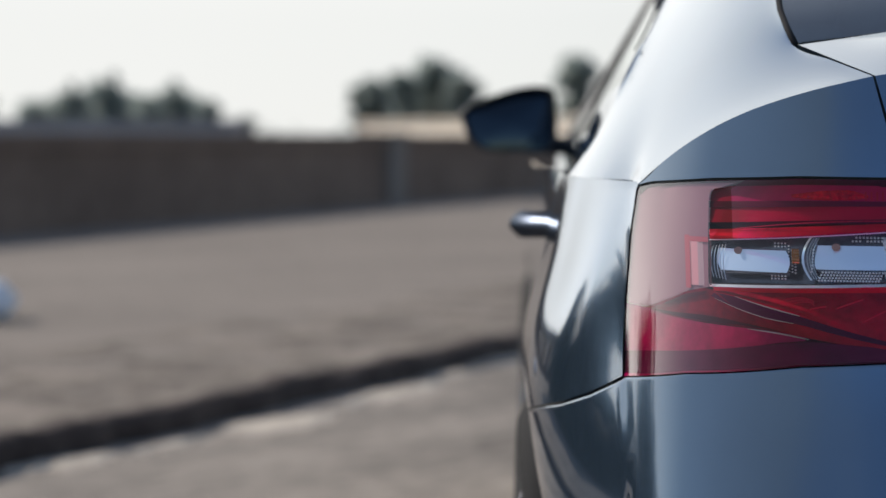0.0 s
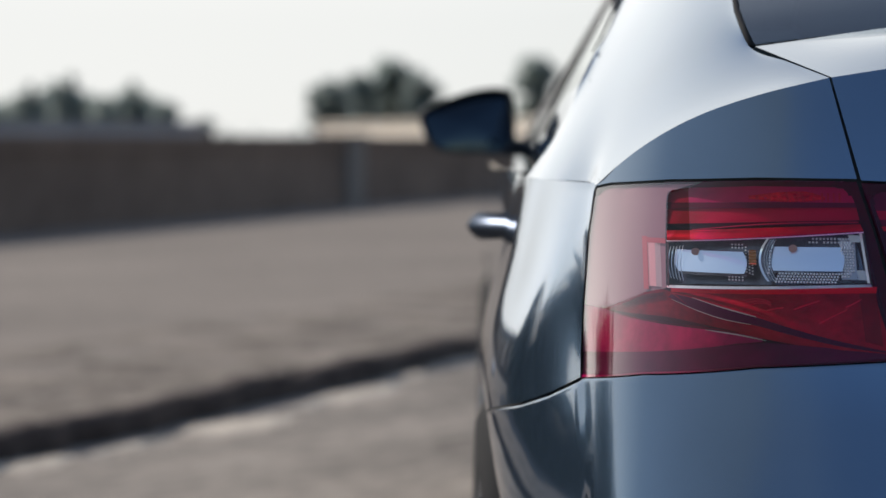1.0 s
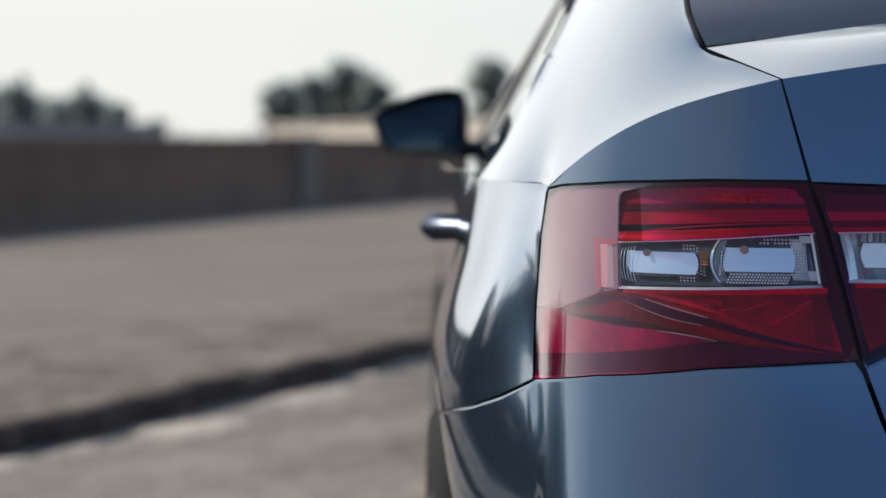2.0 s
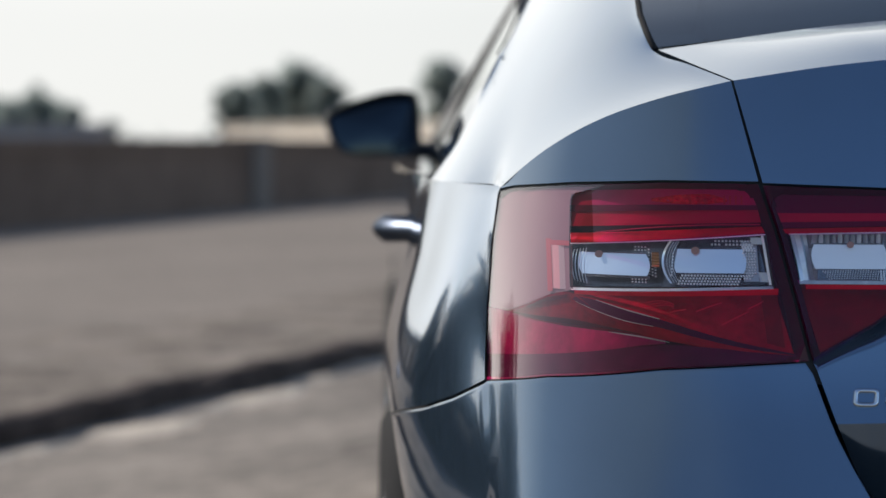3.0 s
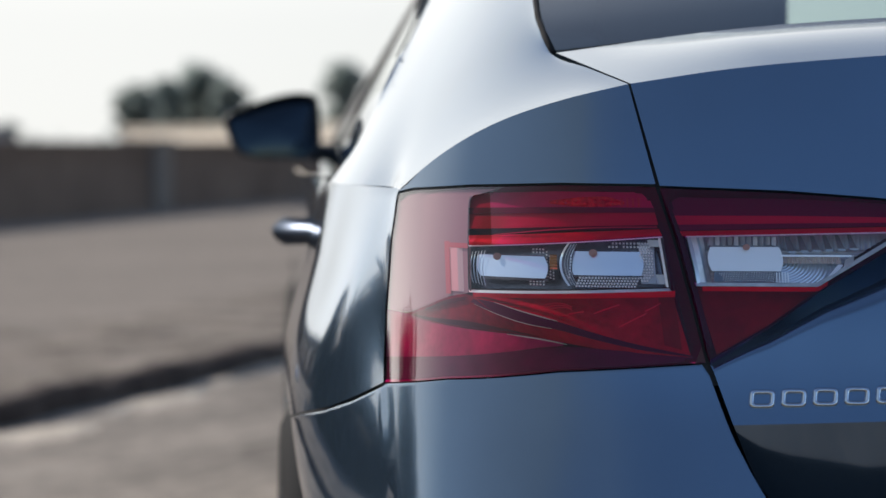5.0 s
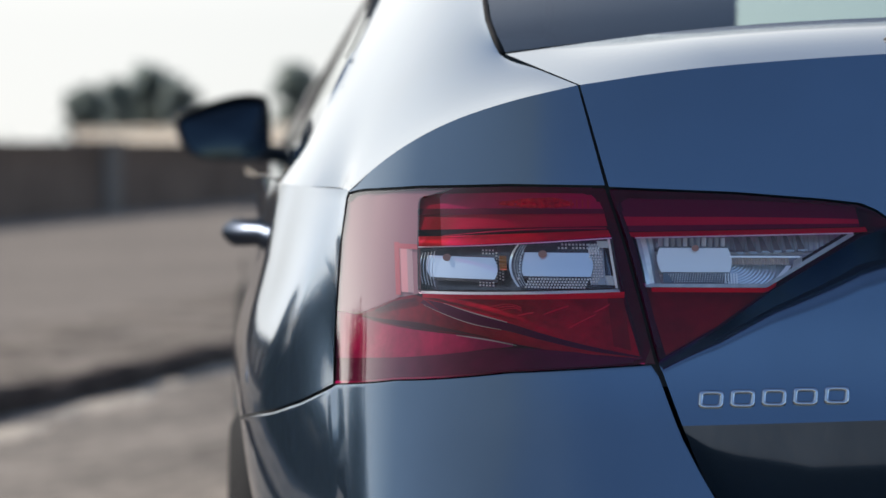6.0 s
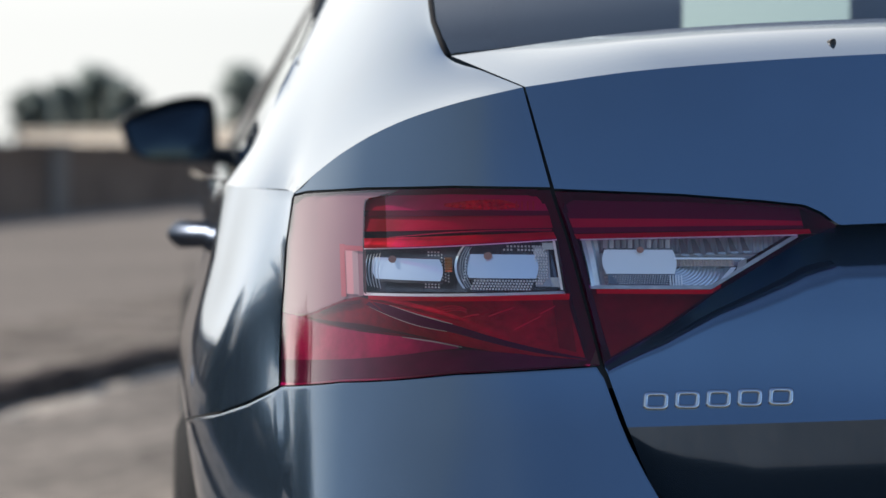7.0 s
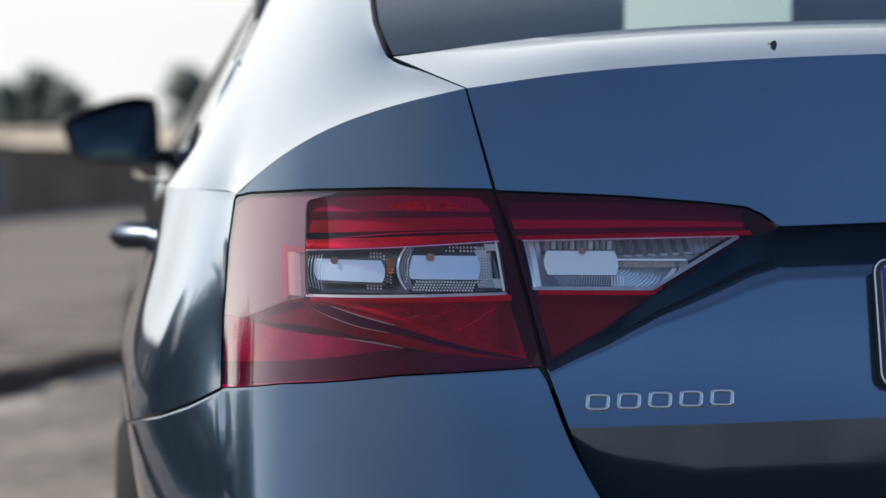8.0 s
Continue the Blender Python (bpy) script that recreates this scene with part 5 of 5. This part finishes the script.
        add("bulb_tip", [[[(-0.5245 - 0.0035 * math.cos(a) * k, float(plan(0.5245)) + lean(0.5245, 0.904) + 0.006, 0.9042 + 0.003 * math.sin(a) * k) for a in np.linspace(0, 2 * math.pi, 15)] for k in (1, 0.85, 0.01)]], BULB, inner, "dusky bulb cap")
        add("optic_back", [lamp_field(lambda x: v0(x) + 0.002, lambda x: v1(x) - 0.0005, lambda z: 0.38, lambda z: win2(z) - 0.01, 130, 40, 0.026, lambda x, z: fins(x, z, 0.005, 0.004) if z > 0.9 else ribs(x, z))], MID_OPTIC, inner, "smoky ribbed reflector")
        # upright slats over the bar
        for k in range(11):
            x = 0.5555 - 0.0058 * k
            add("slat", [blade([(x - 0.0017, 0.9055, 0.012), (x + 0.0017, 0.9055, 0.015)], [(x - 0.0017, 0.9138, 0.010), (x + 0.0017, 0.9138, 0.013)], 4, 4)], INNER_SILVER if k % 3 == 1 else MID_OPTIC, inner)
        # ribbed blocks right of the bar
        add("rib_block", [lamp_field(lambda x: max(0.8888, v0(x) + 0.003), lambda x: max(0.8955, v0(x) + 0.003), lambda z: 0.436, lambda z: 0.4925, 110, 5, lambda u, v: 0.012 + 0.004 * v, lambda x, z: fins(x, z, 0.0026, 0.0016))], WARM_OPTIC, inner, "finely ribbed warm reflector block")
        add("block_edge", [lamp_field(lambda x: 0.8955, lambda x: 0.8972, lambda z: 0.428, lambda z: 0.4935, 20, 3, 0.006)], SILVER, inner, "thin bright ledge")
        add("fan_block", [lamp_field(lambda x: max(0.8705, v0(x) + 0.003), lambda x: max(0.8885, v0(x) + 0.003), lambda z: 0.440, lambda z: 0.494, 120, 24, lambda u, v: 0.008 + 0.010 * v, lambda x, z: 0.0014 * abs(math.sin(math.pi * math.hypot(x - 0.494, 1.6 * (z - 0.8905)) / 0.0032)))], FAN_OPTIC, inner, "pale reflector block with curved ribs")
        for k in range(5):
            x = 0.4975 - 0.0026 * k
            add("fan_rib", [blade([(x - 0.0006, 0.871, 0.0065), (x + 0.0006, 0.871, 0.0065)], [(x - 0.0006, 0.8808, 0.0075), (x + 0.0006, 0.8808, 0.0075)], 3, 4)], OPTIC, inner)
        add("wing_return", [blade([(0.4365, 0.8845, 0.006), (0.4265, 0.8905, 0.006)], [(0.432, 0.8925, 0.014), (0.424, 0.8965, 0.014)], 6, 6), blade([(0.4515, 0.8765, 0.006), (0.4425, 0.8805, 0.006)], [(0.440, 0.888, 0.010), (0.435, 0.888, 0.010)], 6, 6)], SILVER, inner, "bright slanted end of the reflector")
        add("under_bar", [lamp_field(lambda x: v0(x) + 0.0035, lambda x: 0.8815, lambda z: 0.493, lambda z: 0.5545, 20, 4, 0.0095)], DARK_OPTIC, inner, "dark ribbed strip")
        for r, z in enumerate((0.8732, 0.8752, 0.8771, 0.8789, 0.8805)):
            beads("under_beads", [(x, z - 0.0012 * ((x - 0.52) / 0.03) ** 2, 0.009) for x in np.arange(0.496 - 0.0004 * r, 0.545 + 0.0012 * r, 0.0023)], inner, 0.0006)
        # stepped teeth along the top
        for k in range(6):
            xc = 0.482 - 0.0115 * k
            add("tooth", [lamp_field(lambda x: 0.9005 + 0.0006 * k, lambda x: 0.9135 + 0.0005 * k, lambda z: xc - 0.0036 + 0.25 * (z - 0.9), lambda z: xc + 0.0036, 7, 6, lambda u, v: 0.010 + 0.009 * v, lambda x, z: fins(x, z, 0.0022, 0.001)), lamp_field(lambda x: 0.8985 + 0.0006 * k, lambda x: 0.9005 + 0.0006 * k, lambda z: xc - 0.0036, lambda z: xc + 0.0036, 4, 3, 0.0095)], TOOTH, inner)


def gate_details():
    # black channel behind the shut line of the tailgate
    rows = [[rear(-(line(z, GATE_EDGE) + o), z, 0.016) for o in (-0.011, 0.0, 0.011)] for z in np.linspace(0.775, 1.05, 40)]
    both("shut_channel", rows, BLACK, car)
    # five raised bright shapes of the badge
    for k in range(5):
        xc = -0.5175 + 0.0287 * k
        bm = bmesh.new()
        w, h, n = 0.0115, 0.0082, 40
        out, inn = [], []
        for a in np.linspace(0, 2 * math.pi, n + 1)[:-1]:
            ca, sa = math.cos(a), math.sin(a)
            q = (abs(ca) ** 6 + abs(sa) ** 6) ** (-1 / 6)
            out.append((q * ca * w, q * sa * h))
            inn.append((q * ca * (w - 0.0042), q * sa * (h - 0.0036)))
        zc = 0.7655 + 0.0011 * k
        lay = lambda pts, d, g: [rear(xc + (x + 0.12 * z) * g, zc + z * g, d) for x, z in pts]
        mid = [((a[0] + b[0]) / 2, (a[1] + b[1]) / 2) for a, b in zip(out, inn)]
        sheet(bm, [lay(out, 0.002, 1), lay(out, -0.0025, 0.98), lay(mid, -0.004, 1), lay(inn, -0.0025, 1.02), lay(inn, 0.002, 1)], closed=True)
        part("badge_shape", bm, BADGE, car, "raised chrome badge shape")
    # number plate on the inclined field
    plate = new("number_plate")
    plate.parent = car
    y0, tilt = float(plan(0.2) + table(0.84, RAKE)) - 0.0075, 13
    plate.matrix_basis = Matrix.Translation((0.004, y0 - 0.002, 0.8388)) @ Matrix.Rotation(radians(-tilt), 4, "X")
    def rounded(w, h, r, n=6):
        pts = []
        for cx, cz, a0 in ((w - r, h - r, 0), (-w + r, h - r, 90), (-w + r, -h + r, 180), (w - r, -h + r, 270)):
            pts += [(cx + r * math.cos(radians(a0 + 90 * i / n)), cz + r * math.sin(radians(a0 + 90 * i / n))) for i in range(n + 1)]
        return pts
    bm = bmesh.new()
    a, c = rounded(0.2618, 0.0605, 0.013), rounded(0.2556, 0.0545, 0.008)
    sheet(bm, [[(x * 0.96, 0.02, z * 0.9) for x, z in a], [(x, 0.004, z) for x, z in a], [(x, -0.003, z) for x, z in a], [(x, -0.004, z) for x, z in c], [(x, 0.003, z) for x, z in c]], closed=True)
    part("plate_frame", bm, BLACK, plate, "black plastic plate frame")
    bm = bmesh.new()
    sheet(bm, [[(x, -0.0025, z) for x, z in rounded(0.262, 0.0607, 0.0132)], [(x, -0.0046, z) for x, z in rounded(0.2612, 0.0599, 0.0128)], [(x, -0.003, z) for x, z in rounded(0.2604, 0.0591, 0.0122)]], closed=True)
    part("plate_rim", bm, SILVER, plate, "thin bright rim")
    bm = bmesh.new()
    box(bm, -0.2563, 0.2563, -0.0032, 0.004, -0.055, 0.055)
    part("plate_sheet", bm, PLATE_WHITE, plate, flat=True)
    bm = bmesh.new()
    box(bm, -0.2545, -0.2148, -0.0042, -0.001, -0.0525, 0.0525)
    part("plate_band", bm, PLATE_BLUE, plate, "blue band", flat=True)
    for k in range(6):
        bm = bmesh.new()
        x = -0.17 + 0.066 * k
        box(bm, x, x + 0.042, -0.0042, -0.001, -0.038, 0.038)
        part("plate_bar", bm, BLACK, plate, flat=True)
    # small dark washer jet on the lid: a wedge on a round foot
    bm = bmesh.new()
    at = (-0.323, 0.156, 1.1035)
    rings = [[(at[0] + r * math.cos(a), at[1] + 1.6 * r * math.sin(a) + dy, at[2] + h) for a in np.linspace(0, 2 * math.pi, 16, endpoint=False)] for r, dy, h in ((0.0046, 0.0, -0.003), (0.0044, 0.0, 0.0005), (0.0034, -0.002, 0.0022), (0.0014, -0.006, 0.0032), (0.0004, -0.007, 0.0033))]
    sheet(bm, rings, closed=True)
    part("washer_jet", bm, BLACK, car, "small black washer jet")


def cabin():
    for x0, x1, y, z1, w in ((-0.62, 0.62, 1.34, 1.172, 0.0),):
        bm = bmesh.new()
        box(bm, x0, x1, y, y + 0.14, 0.7, z1, 0.05)
        part("rear_seat_back", bm, CABIN, car, "dark upholstered rear seat back")
    for x, y, z in ((-0.322, 1.33, 1.215), (-0.58, 1.35, 1.24), (0.203, 1.33, 1.215), (0.5, 1.33, 1.215), (-0.40, 2.25, 1.2), (0.55, 2.25, 1.2)):
        bm = bmesh.new()
        w = 0.15 if x < 0 else 0.11
        box(bm, x - w, x + w, y, y + 0.1, z - 0.09, z + 0.07, 0.045)
        part("headrest", bm, CABIN, car, "dark headrest")
    for x in (-0.4, 0.45):
        bm = bmesh.new()
        box(bm, x - 0.24, x + 0.24, 2.2, 2.35, 0.5, 1.08, 0.06)
        part("front_seat_back", bm, CABIN, car)
    bm = bmesh.new()
    box(bm, -0.7, 0.7, 2.95, 3.4, 0.7, 0.99, 0.05)
    part("dashboard", bm, CABIN, car)


tailgate()
bumper()
arc_line = quarter()
pillar(arc_line)
upper_body()
doors()
wheels()
inner_shell()
wing_mirror()
tail_lamps()
gate_details()
cabin()
